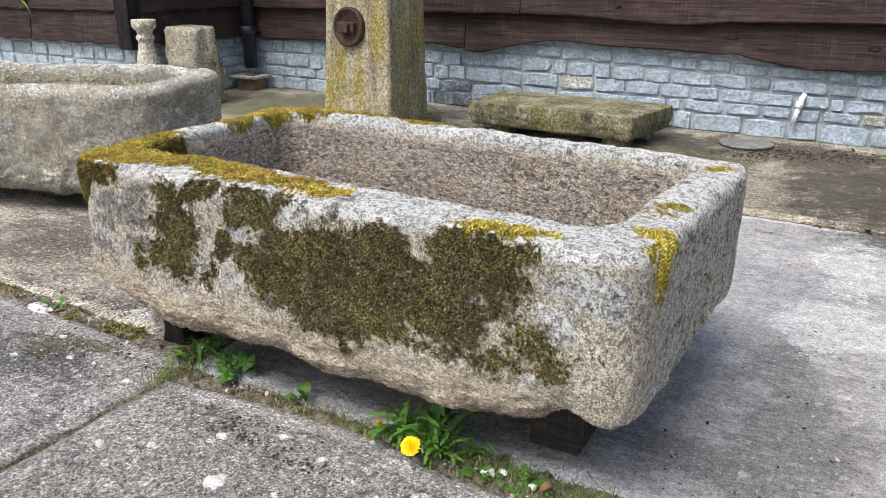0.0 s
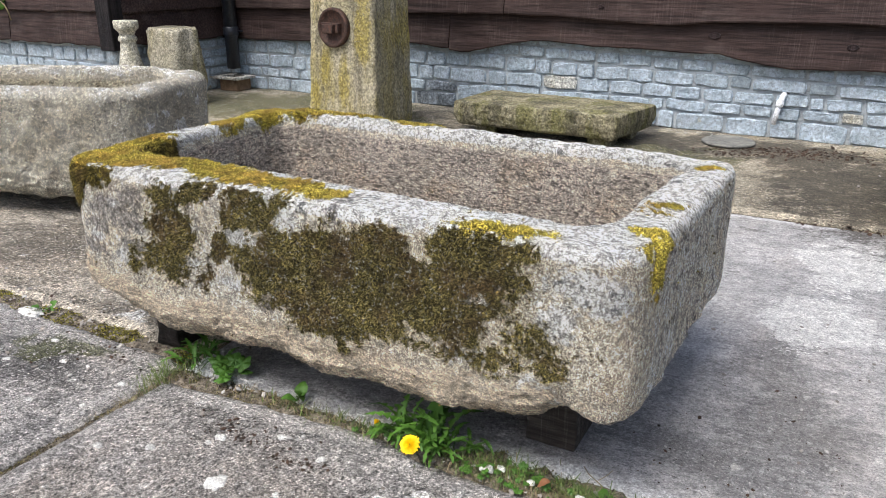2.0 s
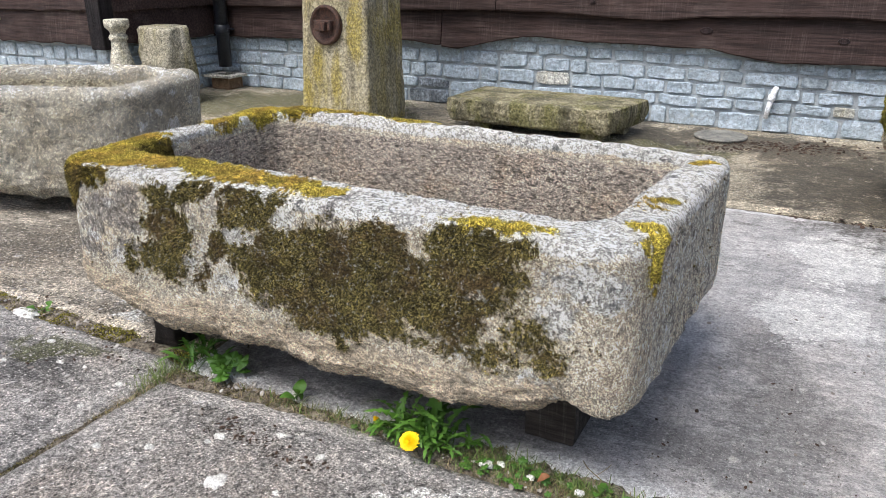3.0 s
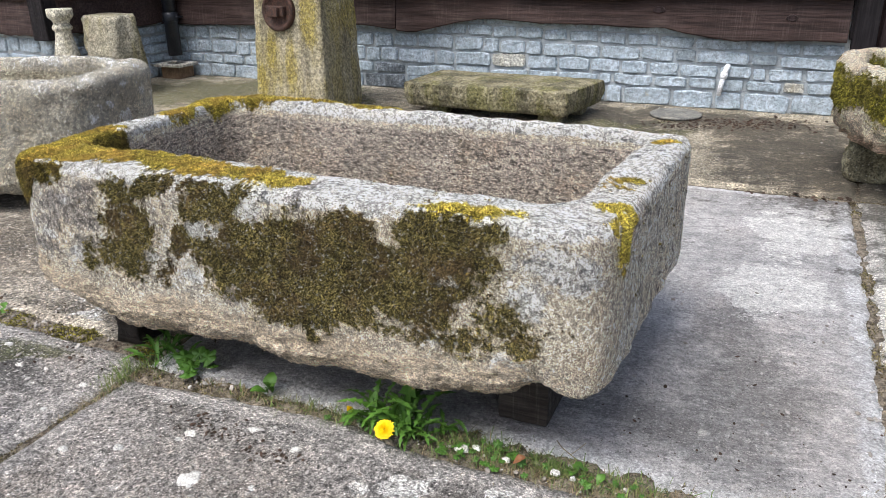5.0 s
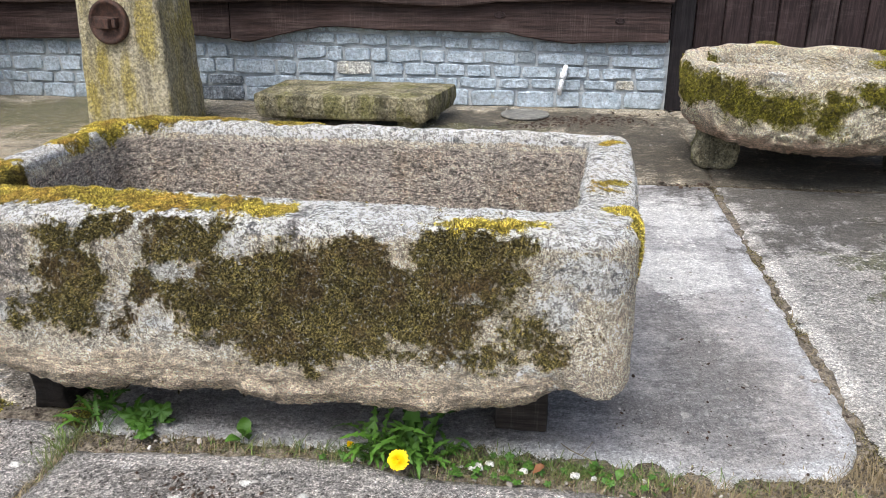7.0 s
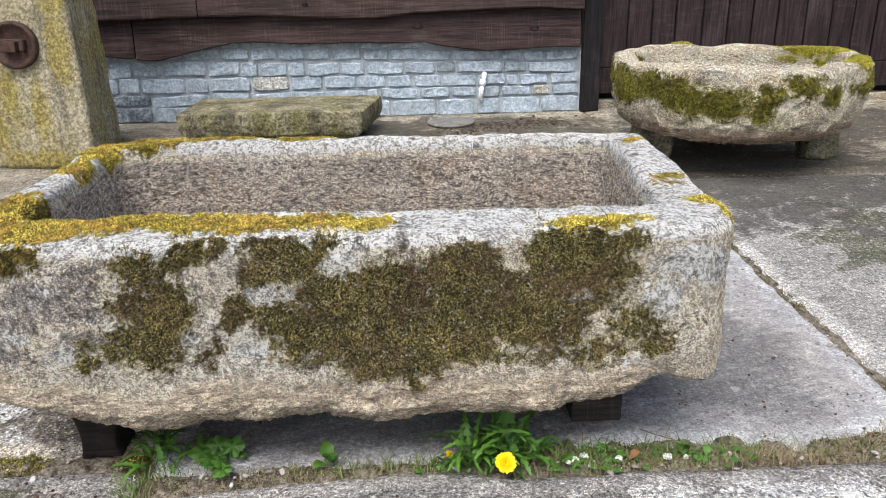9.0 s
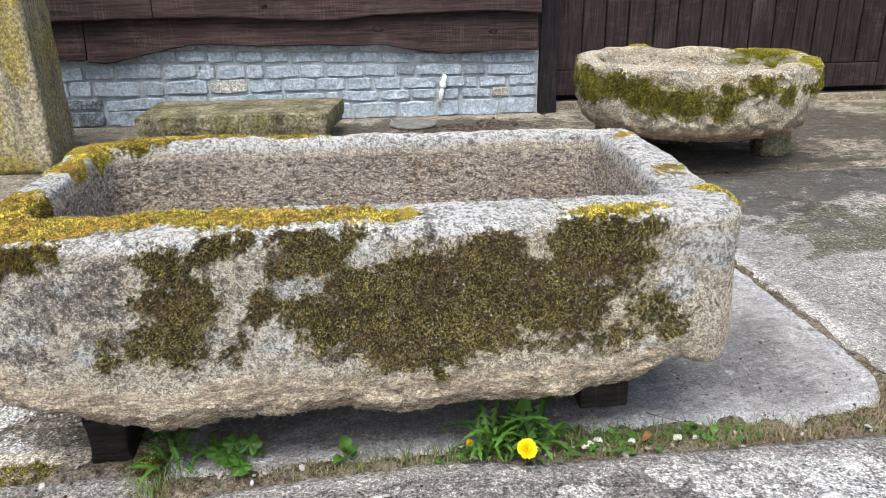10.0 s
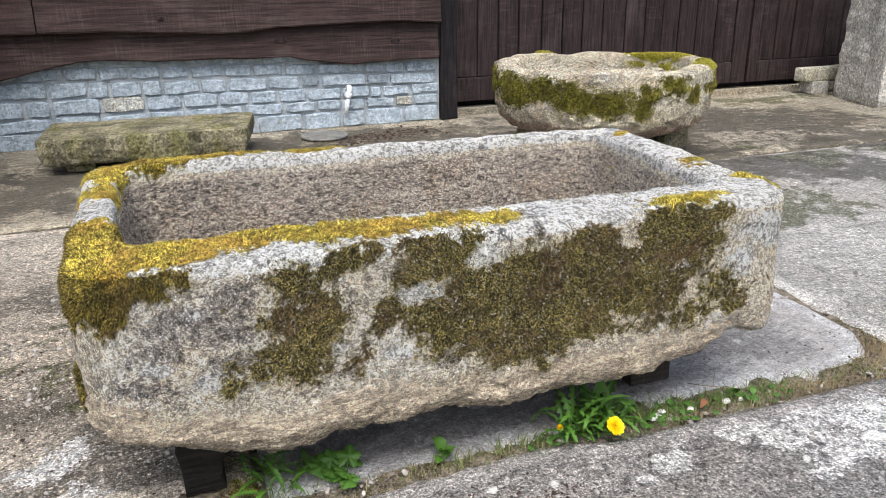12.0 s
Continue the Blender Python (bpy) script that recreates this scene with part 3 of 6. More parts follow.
    faces = []
    for r in range(len(levels) - 1):
        for i in range(count):
            j = (i + 1) % count
            faces.append((r * count + i, r * count + j, (r + 1) * count + j, (r + 1) * count + i))
    faces.append(tuple(range(count))[::-1])
    faces.append(tuple((len(levels) - 1) * count + i for i in range(count)))
    me = mesh_of("shape", verts, faces, GRANITE)
    norms = [v.normal.copy() for v in me.vertices]
    bpy.data.meshes.remove(me)
    for i, (v, n) in enumerate(zip(verts, norms)):
        low, inside = zones["low"][i], zones["inner"][i]
        k = rough * (1.2 + 1.6 * low) * fbm(v, 9, 4, seed) + rough * 0.8 * fbm(v, 3.2, 2, seed + 3) + rough * 0.55 * fbm(v, 42, 3, seed, 0.4)
        if low > 0.05:
            k += 0.012 * low * (abs(fbm((v.x * 0.7, v.y, v.z * 2.2), 7, 5, seed + 9, 0.7)) - 0.35)
            k += 0.0055 * low * (0.5 - abs(fbm((v.x * 0.45, v.y, v.z * 2.8), 17, 4, seed + 4, 0.5))) + 0.004 * low * fbm(v, 46, 3, seed + 6, 0.3)
        if inside > 0.1 and chisel:
            k += chisel * inside * fbm((v.x * 0.7 + v.z * 0.9, v.y * 0.7, v.z * 1.4 - v.x * 0.5), 62, 2, seed + 1)
        verts[i] = v + n * k
    return verts, faces, zones


def shards(name, corners, mat):
    """A mesh of loose triangles. corners: an array (count, 3, 3)."""
    n = len(corners)
    me = bpy.data.meshes.new(name)
    me.vertices.add(n * 3)
    me.loops.add(n * 3)
    me.polygons.add(n)
    me.vertices.foreach_set("co", np.ascontiguousarray(corners, dtype=np.float32).ravel())
    me.loops.foreach_set("vertex_index", np.arange(n * 3, dtype=np.int32))
    me.polygons.foreach_set("loop_start", np.arange(0, n * 3, 3, dtype=np.int32))
    me.materials.append(mat)
    me.update(calc_edges=True)
    return me


def tufts(name, me, mask, count, length, width, mat, parent, label, seed, droop=0.35, blades=4, spread=0.8, ragged=()):
    """Moss: short pointed shoots that grow out of the faces of me where mask(place, normal), or its value for each vertex, is high. ragged: (scale, amount) pairs that fray it."""
    rng = np.random.default_rng(seed)
    co = np.array([v.co for v in me.vertices])
    nor = np.array([v.normal for v in me.vertices])
    dense = np.array(mask) if isinstance(mask, (list, np.ndarray)) else np.array([mask(v.co, v.normal) for v in me.vertices])
    quads = np.array([p.vertices for p in me.polygons if len(p.vertices) == 4])
    q = co[quads]
    area = np.linalg.norm(np.cross(q[:, 2] - q[:, 0], q[:, 3] - q[:, 1]), axis=1) / 2
    weight = area * dense[quads].mean(axis=1)
    if weight.sum() <= 0:
        return None
    pick = quads[rng.choice(len(quads), count, p=weight / weight.sum())]
    a, b = rng.random((count, 1)), rng.random((count, 1))
    blend = [(1 - a) * (1 - b), a * (1 - b), a * b, (1 - a) * b]
    p = sum(co[pick[:, k]] * blend[k] for k in range(4))
    n = sum(nor[pick[:, k]] * blend[k] for k in range(4))
    w = sum(dense[pick[:, k]] * blend[k][:, 0] for k in range(4))
    for scale, amount in ragged:
        w = w + amount * np.array([fbm(v, scale, 3, scale * 0.1, 0.5) for v in p])
    keep = rng.random(count) < 1.5 * w
    p, n, w = p[keep], n[keep], w[keep]
    n /= np.linalg.norm(n, axis=1, keepdims=True) + 1e-9
    size = length * (0.45 + 0.75 * rng.random(len(p))) * (0.55 + 0.5 * np.minimum(1, w))
    p, n, size = np.repeat(p, blades, 0), np.repeat(n, blades, 0), np.repeat(size, blades)[:, None]
    d = n + rng.normal(0, spread, p.shape) - np.array((0, 0, droop * 0.4))
    d /= np.linalg.norm(d, axis=1, keepdims=True)
    flat = (d * n).sum(1) < 0.1
    d[flat] += 0.9 * n[flat]
    d /= np.linalg.norm(d, axis=1, keepdims=True)
    side = np.cross(d, rng.normal(0, 1, p.shape))
    side *= width * (0.6 + 0.8 * rng.random((len(p), 1))) / (np.linalg.norm(side, axis=1, keepdims=True) + 1e-9)
    tip = p + d * size - np.array((0, 0, 1.0)) * droop * size * 0.5
    low = p - n * 0.001 + d * size * 0.2
    return under(name, shards(name, np.stack((low - side, low + side, tip), 1), mat), parent, label)


# ---- ground and concrete bays ----
def blob(x, y, spots):
    """Soft ellipses (cx, cy, rx, ry): 1 inside, 0 outside."""
    best = 0.0
    for cx, cy, rx, ry in spots:
        d = math.hypot((x - cx) / rx, (y - cy) / ry)
        best = max(best, 1 - smooth01(0.4, 1.45, d))
    return best


# Soaked-in stains, plus painted shade under and right of the trough.
STAINS_AND_SHADE = [(0.02, 2.0, 0.16, 0.42), (-0.12, 1.85, 0.26, 0.14), (-0.05, 2.45, 0.14, 0.2), (-1.0, 1.88, 0.80, 0.30), (-1.72, 1.70, 0.20, 0.13), (-1.66, 1.73, 0.2, 0.16), (-2.9, 2.5, 0.6, 0.3), (-2.75, 2.0, 0.4, 0.25), (-1.9, 1.35, 0.3, 0.12), (-1.85, 1.85, 0.22, 0.16), (-2.05, 2.15, 0.2, 0.2), (-2.1, 1.70, 0.3, 0.08), (-2.3, 2.9, 0.3, 0.15)]
# Wet patches; the ones below the basin also paint in its shade.
DAMP_AND_SHADE = [(-0.6, 5.42, 0.9, 0.13), (0.15, 5.3, 0.4, 0.2), (-1.3, 5.2, 0.6, 0.2), (0.95, 3.55, 0.45, 0.22), (1.3, 4.9, 0.7, 0.4), (1.9, 3.3, 0.5, 0.3), (0.85, 4.1, 1.0, 0.8), (0.75, 4.0, 0.6, 0.5), (0.55, 3.75, 0.4, 0.2), (0.2, 4.6, 0.55, 0.7), (-0.25, 5.2, 0.55, 0.35), (0.7, 3.3, 0.5, 0.28), (2.6, 4.5, 0.8, 0.35), (-2.3, 4.6, 0.8, 0.4), (2.2, 5.1, 0.5, 0.25), (2.0, 4.7, 1.3, 0.5), (1.4, 3.5, 0.9, 0.3), (2.6, 3.9, 0.8, 0.25), (0.8, 3.75, 0.9, 0.5), (-1.4, 5.45, 0.9, 0.12)]
ALGAE = [(-3.9, 5.0, 1.2, 0.7), (-1.98, 2.05, 0.14, 0.16), (-2.0, 2.4, 0.12, 0.1), (2.0, 3.75, 1.1, 0.22), (1.0, 2.9, 0.4, 0.35), (-1.9, 1.55, 0.25, 0.1), (3.2, 5.4, 0.8, 0.15), (1.6, 5.5, 0.8, 0.12), (-1.0, 4.9, 0.4, 0.3)]
BARE = [(-0.37, 1.40, 0.07, 0.06), (-0.22, 1.42, 0.10, 0.05), (-0.22, 1.30, 0.13, 0.07), (-0.08, 1.36, 0.10, 0.09), (-0.36, 1.25, 0.06, 0.05), (0.1, 1.25, 0.2, 0.15), (-0.62, 1.42, 0.06, 0.035), (-0.72, 1.36, 0.03, 0.02), (-1.9, 1.72, 0.10, 0.04), (-1.9, 1.60, 0.06, 0.03), (-2.0, 1.87, 0.12, 0.06), (-1.25, 1.49, 0.2, 0.025), (0.0, 2.75, 0.2, 0.3), (0.05, 3.3, 0.2, 0.3)]


def bay(x0, x1, y0, y1, lift, mat, seed, step=0.04, ragged=0.010, parent=None, drop=0.05, south=None, north=None):
    """One cast bay of concrete: an uneven top with worn, ragged edges and real sides. south, north: lines of (x, y) that those edges follow."""
    nx, ny = max(2, int((x1 - x0) / step)), max(2, int((y1 - y0) / step))
    verts, zones = [], {"stain_shade": [], "damp_shade": [], "algae": [], "bare": [], "edge": []}
    for j in range(ny + 1):
        for i in range(nx + 1):
            x = x0 + (x1 - x0) * i / nx
            ya, yb = along(south, x) if south else y0, along(north, x) if north else y1
            y = ya + (yb - ya) * j / ny
            edge = min(i, nx - i, j, ny - j)
            if edge == 0:
                x += ragged * 1.6 * fbm((x, y, 0), 6, 4, seed)
                y += ragged * 1.6 * fbm((x, y, 3), 6, 4, seed)
            z = lift + 0.006 * fbm((x, y, 0), 1.1, 3, seed) + 0.0022 * fbm((x, y, 1), 9, 3, seed)
            if edge == 0:
                z -= 0.010
            verts.append((x, y, z))
            zones["edge"].append(1 - smooth01(0.03, 0.10, min(x - x0, x1 - x, y - ya, yb - y)))
            wx = x + 0.30 * fbm((x, y, 7), 2.2, 5, 2.0, 0.4)
            wy = y + 0.30 * fbm((x, y, 9), 2.2, 5, 4.0, 0.4)
            zones["bare"].append(blob(x + 0.25 * (wx - x), y + 0.25 * (wy - y), BARE))
            zones["stain_shade"].append(1.15 * blob(x + 0.4 * (wx - x), y + 0.4 * (wy - y), STAINS_AND_SHADE))
            x, y = wx, wy
            zones["damp_shade"].append(blob(x, y, DAMP_AND_SHADE))
            zones["algae"].append(blob(x, y, ALGAE))
    faces = [(j * (nx + 1) + i, j * (nx + 1) + i + 1, (j + 1) * (nx + 1) + i + 1, (j + 1) * (nx + 1) + i) for j in range(ny) for i in range(nx)]
    rim = [i for i in range(nx + 1)] + [(j + 1) * (nx + 1) - 1 for j in range(1, ny + 1)] + [ny * (nx + 1) + i for i in range(nx - 1, -1, -1)] + [j * (nx + 1) for j in range(ny - 1, 0, -1)]
    base = len(verts)
    for k in rim:
        x, y, z = verts[k]
        verts.append((x, y, z - drop))
        for key in zones:
            zones[key].append(0.0)
    for k in range(len(rim)):
        m = (k + 1) % len(rim)
        faces.append((rim[m], rim[k], base + k, base + m))
    return under("concrete_bay", mesh_of("concrete_bay", verts, faces, mat, True, zones), parent)


earth = [(-60, -60), (60, -60), (60, 60), (-60, 60)]
ground = tagged(new("ground", mesh_of("ground", [(x, y, -0.016) for x, y in earth], [(0, 1, 2, 3)], SOIL)), "dark earth under the concrete yard bays", "ground", "", "structure")
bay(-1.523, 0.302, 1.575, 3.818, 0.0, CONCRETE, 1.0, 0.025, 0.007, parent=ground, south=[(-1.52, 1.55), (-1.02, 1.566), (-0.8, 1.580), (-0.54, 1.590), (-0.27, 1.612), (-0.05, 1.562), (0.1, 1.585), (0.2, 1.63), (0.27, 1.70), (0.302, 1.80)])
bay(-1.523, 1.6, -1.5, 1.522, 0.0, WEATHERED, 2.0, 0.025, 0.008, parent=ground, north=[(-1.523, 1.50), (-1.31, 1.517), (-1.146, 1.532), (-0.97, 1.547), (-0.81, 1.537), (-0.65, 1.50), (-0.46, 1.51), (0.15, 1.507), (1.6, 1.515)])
bay(-5.2, -1.538, -1.5, 1.60, 0.0, WEATHERED, 3.0, 0.035, parent=ground)
bay(-5.2, -1.538, 1.645, 3.815, 0.0, SANDY, 4.0, 0.035, parent=ground)
bay(0.318, 4.6, 1.565, 3.815, 0.0, GREY_OLD, 5.0, 0.035, parent=ground)
bay(1.625, 4.6, -1.5, 1.535, 0.0, WEATHERED, 6.0, 0.06, parent=ground)
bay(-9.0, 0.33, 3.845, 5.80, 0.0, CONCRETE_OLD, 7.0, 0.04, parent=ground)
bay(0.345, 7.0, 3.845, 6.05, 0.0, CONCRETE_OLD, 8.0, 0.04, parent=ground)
bay(-9.0, -5.22, -1.5, 3.815, 0.0, CONCRETE_OLD, 9.0, 0.08, parent=ground)
bay(4.63, 9.0, -1.5, 3.815, 0.0, CONCRETE_OLD, 10.0, 0.08, parent=ground)
bay(-9.0, 9.0, -6.0, -1.52, 0.0, CONCRETE_OLD, 11.0, 0.15, parent=ground)


# ---- the mossy granite trough ----
TROUGH_TOP = 0.575
END_RISE = -0.02
UNDER = [(-1.84, 0.25), (-1.78, 0.22), (-1.68, 0.175), (-1.57, 0.135), (-1.44, 0.128), (-1.30, 0.145), (-1.13, 0.14), (-1.02, 0.128), (-0.87, 0.135), (-0.71, 0.13), (-0.58, 0.15), (-0.47, 0.17), (-0.43, 0.205), (-0.39, 0.232), (-0.35, 0.222), (-0.30, 0.212), (-0.24, 0.23)]
FRONT_MOSS = [(-1.43, 0.52, 0.054, 0.036), (-1.42, 0.439, 0.066, 0.05), (-1.454, 0.357, 0.085, 0.047), (-1.332, 0.554, 0.046, 0.016), (-1.259, 0.43, 0.045, 0.034), (-1.161, 0.522, 0.069, 0.032), (-1.194, 0.409, 0.042, 0.033), (-1.07, 0.453, 0.083, 0.042), (-1.075, 0.369, 0.1, 0.061), (-0.997, 0.398, 0.116, 0.104),
              (-0.938, 0.308, 0.087, 0.04), (-0.92, 0.411, 0.093, 0.104), (-0.819, 0.489, 0.077, 0.062), (-0.796, 0.387, 0.102, 0.07), (-0.702, 0.425, 0.07, 0.078), (-0.923, 0.307, 0.087, 0.036), (-0.597, 0.519, 0.086, 0.05), (-0.601, 0.445, 0.071, 0.052), (-0.638, 0.369, 0.057, 0.044), (-1.13, 0.556, 0.085, 0.02), (-0.55, 0.548, 0.08, 0.02)]
FRONT_THIN = [(-1.313, 0.344, 0.034, 0.03), (-1.234, 0.526, 0.013, 0.048), (-1.532, 0.327, 0.033, 0.021), (-1.139, 0.329, 0.053, 0.026), (-0.477, 0.369, 0.045, 0.044), (-0.508, 0.473, 0.044, 0.042), (-0.418, 0.348, 0.037, 0.04), (-0.587, 0.314, 0.107, 0.028), (-0.788, 0.312, 0.104, 0.027)]
FRONT_GAPS = [(-1.311, 0.486, 0.05, 0.038), (-1.181, 0.467, 0.048, 0.03), (-1.362, 0.364, 0.019, 0.034), (-1.047, 0.528, 0.048, 0.028), (-1.401, 0.573, 0.043, 0.014), (-0.585, 0.435, 0.034, 0.015), (-0.55, 0.382, 0.02, 0.033), (-0.74, 0.332, 0.030, 0.016), (-0.708, 0.512, 0.02, 0.027), (-0.883, 0.353, 0.01, 0.01)]
DARK_CRUST = [(-1.66, 0.462, 0.063, 0.031), (-1.56, 0.499, 0.056, 0.042), (-1.58, 0.439, 0.067, 0.032), (-1.70, 0.416, 0.054, 0.019), (-1.57, 0.37, 0.049, 0.022), (-1.73, 0.35, 0.045, 0.022), (-1.14, 0.30, 0.035, 0.018), (-0.93, 0.553, 0.022, 0.020)]
RIM_MOSS = [(-1.80, 1.74, 0.07, 0.14), (-1.78, 1.60, 0.09, 0.12), (-1.66, 1.60, 0.13, 0.09), (-1.52, 1.63, 0.14, 0.065), (-1.36, 1.60, 0.12, 0.055), (-1.24, 1.575, 0.10, 0.05), (-1.10, 1.575, 0.09, 0.05), (-1.00, 1.565, 0.05, 0.04), (-1.81, 2.12, 0.06, 0.09), (-1.80, 2.27, 0.07, 0.12), (-1.68, 2.39, 0.14, 0.06), (-1.45, 2.41, 0.09, 0.035), (-1.24, 2.40, 0.10, 0.03),
            (-0.56, 1.53, 0.10, 0.03), (-0.30, 1.845, 0.035, 0.016), (-0.32, 1.80, 0.03, 0.012), (-0.285, 1.655, 0.055, 0.022), (-0.265, 1.60, 0.02, 0.04), (-1.42, 1.56, 0.05, 0.02), (-0.28, 2.24, 0.03, 0.012), (-1.77, 1.97, 0.035, 0.025)]
WHITE = [(-1.36, 0.359, 0.016, 0.026), (-1.19, 0.463, 0.056, 0.032), (-1.44, 0.562, 0.07, 0.015), (-1.62, 0.477, 0.03, 0.015), (-1.51, 0.393, 0.016, 0.014), (-1.24, 0.338, 0.04, 0.025), (-1.60, 0.345, 0.057, 0.022), (-1.71, 0.385, 0.03, 0.015), (-0.58, 0.45, 0.05, 0.06), (-0.42, 0.43, 0.05, 0.05), (-1.05, 0.52, 0.05, 0.03), (-0.35, 0.50, 0.10, 0.05), (-0.45, 0.27, 0.05, 0.04), (-0.6, 0.30, 0.05, 0.03)]
RIM_GAPS = [(-1.435, 1.51, 0.085, 0.06), (-1.85, 2.20, 0.03, 0.05), (-1.13, 1.52, 0.05, 0.02), (-1.80, 1.97, 0.08, 0.075), (-1.12, 1.535, 0.12, 0.012), (-1.75, 2.19, 0.03, 0.03), (-1.335, 2.41, 0.03, 0.05)]


def frontal(p, spots, k=1.0):
    w = 0.03 * fbm((p[0], p[2], 0), 11, 6, 3.0, 0.3) * k
    u = 0.03 * fbm((p[0], p[2], 4), 11, 6, 7.0, 0.3) * k
    return blob(p[0] + w, p[2] + u, spots)


def front_mask(p, n):
    if p[1] > 1.62 or n[1] > -0.08 or p[2] > TROUGH_TOP - 0.002:
        return 0.0
    w = max(frontal(p, FRONT_MOSS, 0.8), 0.38 * frontal(p, FRONT_THIN, 0.9))
    if w < 0.03:
        return 0.0
    w *= 1 - 0.9 * frontal(p, FRONT_GAPS, 0.35)
    return min(1.0, 1.15 * w)


def rim_mask(p, n):
    if p[2] < 0.36 or (n[2] < -0.25):
        return 0.0
    w = 0.022 * fbm((p[0], p[1], 0), 14, 6, 6.0, 0.3)
    top = blob(p[0] + w, p[1] + w, RIM_MOSS) * (1 - blob(p[0] + w, p[1] - w, RIM_GAPS))
    fade = smooth01(0.515, 0.56, p[2])
    ragged = 0.02 * fbm(p, 30, 4, 5.0, 0.3)
    if p[0] < -1.56 and p[1] < 1.78:  # hangs over the corner
        low = 0.515 + 0.03 * max(0.0, (p[0] + 1.78) / 0.2) + ragged
        fade = smooth01(low, low + 0.03, p[2])
    elif p[0] < -0.95:
        fade = smooth01(0.515 + 2 * ragged, 0.545 + 2 * ragged, p[2])
    if p[0] > -0.33 and p[1] < 1.64:
        fade = smooth01(0.44, 0.50, p[2] + 2 * ragged)
    inner_side = p[1] > 1.66 and p[1] < 2.34 and -1.74 < p[0] < -0.40
    if inner_side and p[2] < 0.553:
        return 0.0
    return min(1.0, max(0.0, top * fade + 0.34 * fbm(p, 30, 4, 2.0, 0.3) - 0.26) * 1.6)


def build_trough():
    root = thing("stone_trough", (-1.0, 1.95, 0.0), "weathered granite trough with golden and olive-brown moss, on timber blocks", "trough")
    outer = [(-1.84, 1.50), (-0.268, 1.49), (-0.222, 2.375), (-1.865, 2.45)]
    inner = [(-1.755, 1.685), (-0.392, 1.637), (-0.335, 2.325), (-1.775, 2.345)]
    def bottom(x, y):
        side = smooth01(0.0, 0.35, y - 1.75)
        return along(UNDER, x) + 0.02 * side + END_RISE * smooth01(-0.34, -0.24, x) * smooth01(1.6, 2.3, y)
    verts, faces, zones = trough_shell(outer, inner, [0.13, 0.09, 0.10, 0.13], [0.07, 0.075, 0.09, 0.07], TROUGH_TOP, bottom, 0.36, 0.0, 0.045, 0.0042, (300, 120, 190, 120), 34, 1.3, 0.030, 0.008, 0.005, lambda x, y: max(smooth01(-0.46, -0.38, x), 1 - smooth01(-1.80, -1.66, x)))
    shift = Vector((1.0, -1.95, 0.0))
    me = mesh_of("body", verts, faces, GRANITE)
    for i, v in enumerate(me.vertices):
        if v.co.y < 1.6:
            zones["rim"][i] = max(zones["rim"][i], 0.8 * frontal(v.co, WHITE, 0.5))
    dark = [frontal(v.co, DARK_CRUST, 0.6) if v.co.y < 1.6 else 0.0 for v in me.vertices]
    film = [(1 - smooth01(-1.25, -0.75, v.co.x)) * smooth01(0.22, 0.34, v.co.z) if v.co.y < 1.62 else 1.0 if v.co.x > -0.3 else 0.4 for v in me.vertices]
    me.attributes.new("film", "FLOAT", "POINT").data.foreach_set("value", film)
    me.attributes.new("crust", "FLOAT", "POINT").data.foreach_set("value", dark)
    front = [front_mask(v.co, v.normal) for v in me.vertices]
    rim = [rim_mask(v.co, v.normal) for v in me.vertices]
    zones["moss"] = [min(1.0, 1.2 * max(a, b)) for a, b in zip(front, rim)]
    me.attributes.new("moss", "FLOAT", "POINT").data.foreach_set("value", zones["moss"])
    for key in ("rim", "inner", "low"):
        me.attributes.new(key, "FLOAT", "POINT").data.foreach_set("value", zones[key])
    place = Matrix.Translation(shift)
    under("body", me, root, "pale lichened granite body hollowed by chisel", place)
    def hang_mask(p, n):
        side = blob(p[1], p[2], [(1.64, 0.31, 0.035, 0.06)]) if p[0] < -1.80 else 0.0
        corner = 0.0
        if p[0] < -1.56 and p[1] < 1.85:
            low = 0.455 + 0.11 * max(0.0, (p[0] + 1.78) / 0.2) + 0.03 * fbm(p, 26, 4, 5.0, 0.3)
            corner = smooth01(low, low + 0.04, p[2]) * (1 - 0.6 * smooth01(0.55, 0.58, p[2]))
        return min(1.0, max(0.0, max(side, corner) + 0.3 * fbm(p, 34, 4, 8.0, 0.3) - 0.25) * 1.5) if n[2] < 0.8 else 0.0
    for made in (tufts("moss", me, hang_mask, 17000, 0.013, 0.0011, MOSS_HANG, root, "brown-green moss hanging over the corner", 5, 0.8, 6, 0.9, ((60, 0.4),)),
                 tufts("moss", me, front, 130000, 0.0075, 0.0012, MOSS_DARK, root, "olive-brown moss clinging to the face", 3, 0.12, 5, 1.0, ((85, 1.0), (28, 0.6))),
                 tufts("lichen", me, front, 5200, 0.0075, 0.0028, LICHEN, root, "pale lichen crumbs among the moss", 6, 0.0, 2, 1.2),
                 tufts("moss", me, rim, 60000, 0.0085, 0.0010, MOSS_GOLD, root, "golden yellow moss cushions on the rim", 4, 0.1, 5, 1.0, ((60, 0.35), (24, 0.25)))):
        made.matrix_basis = place
    return root


build_trough()


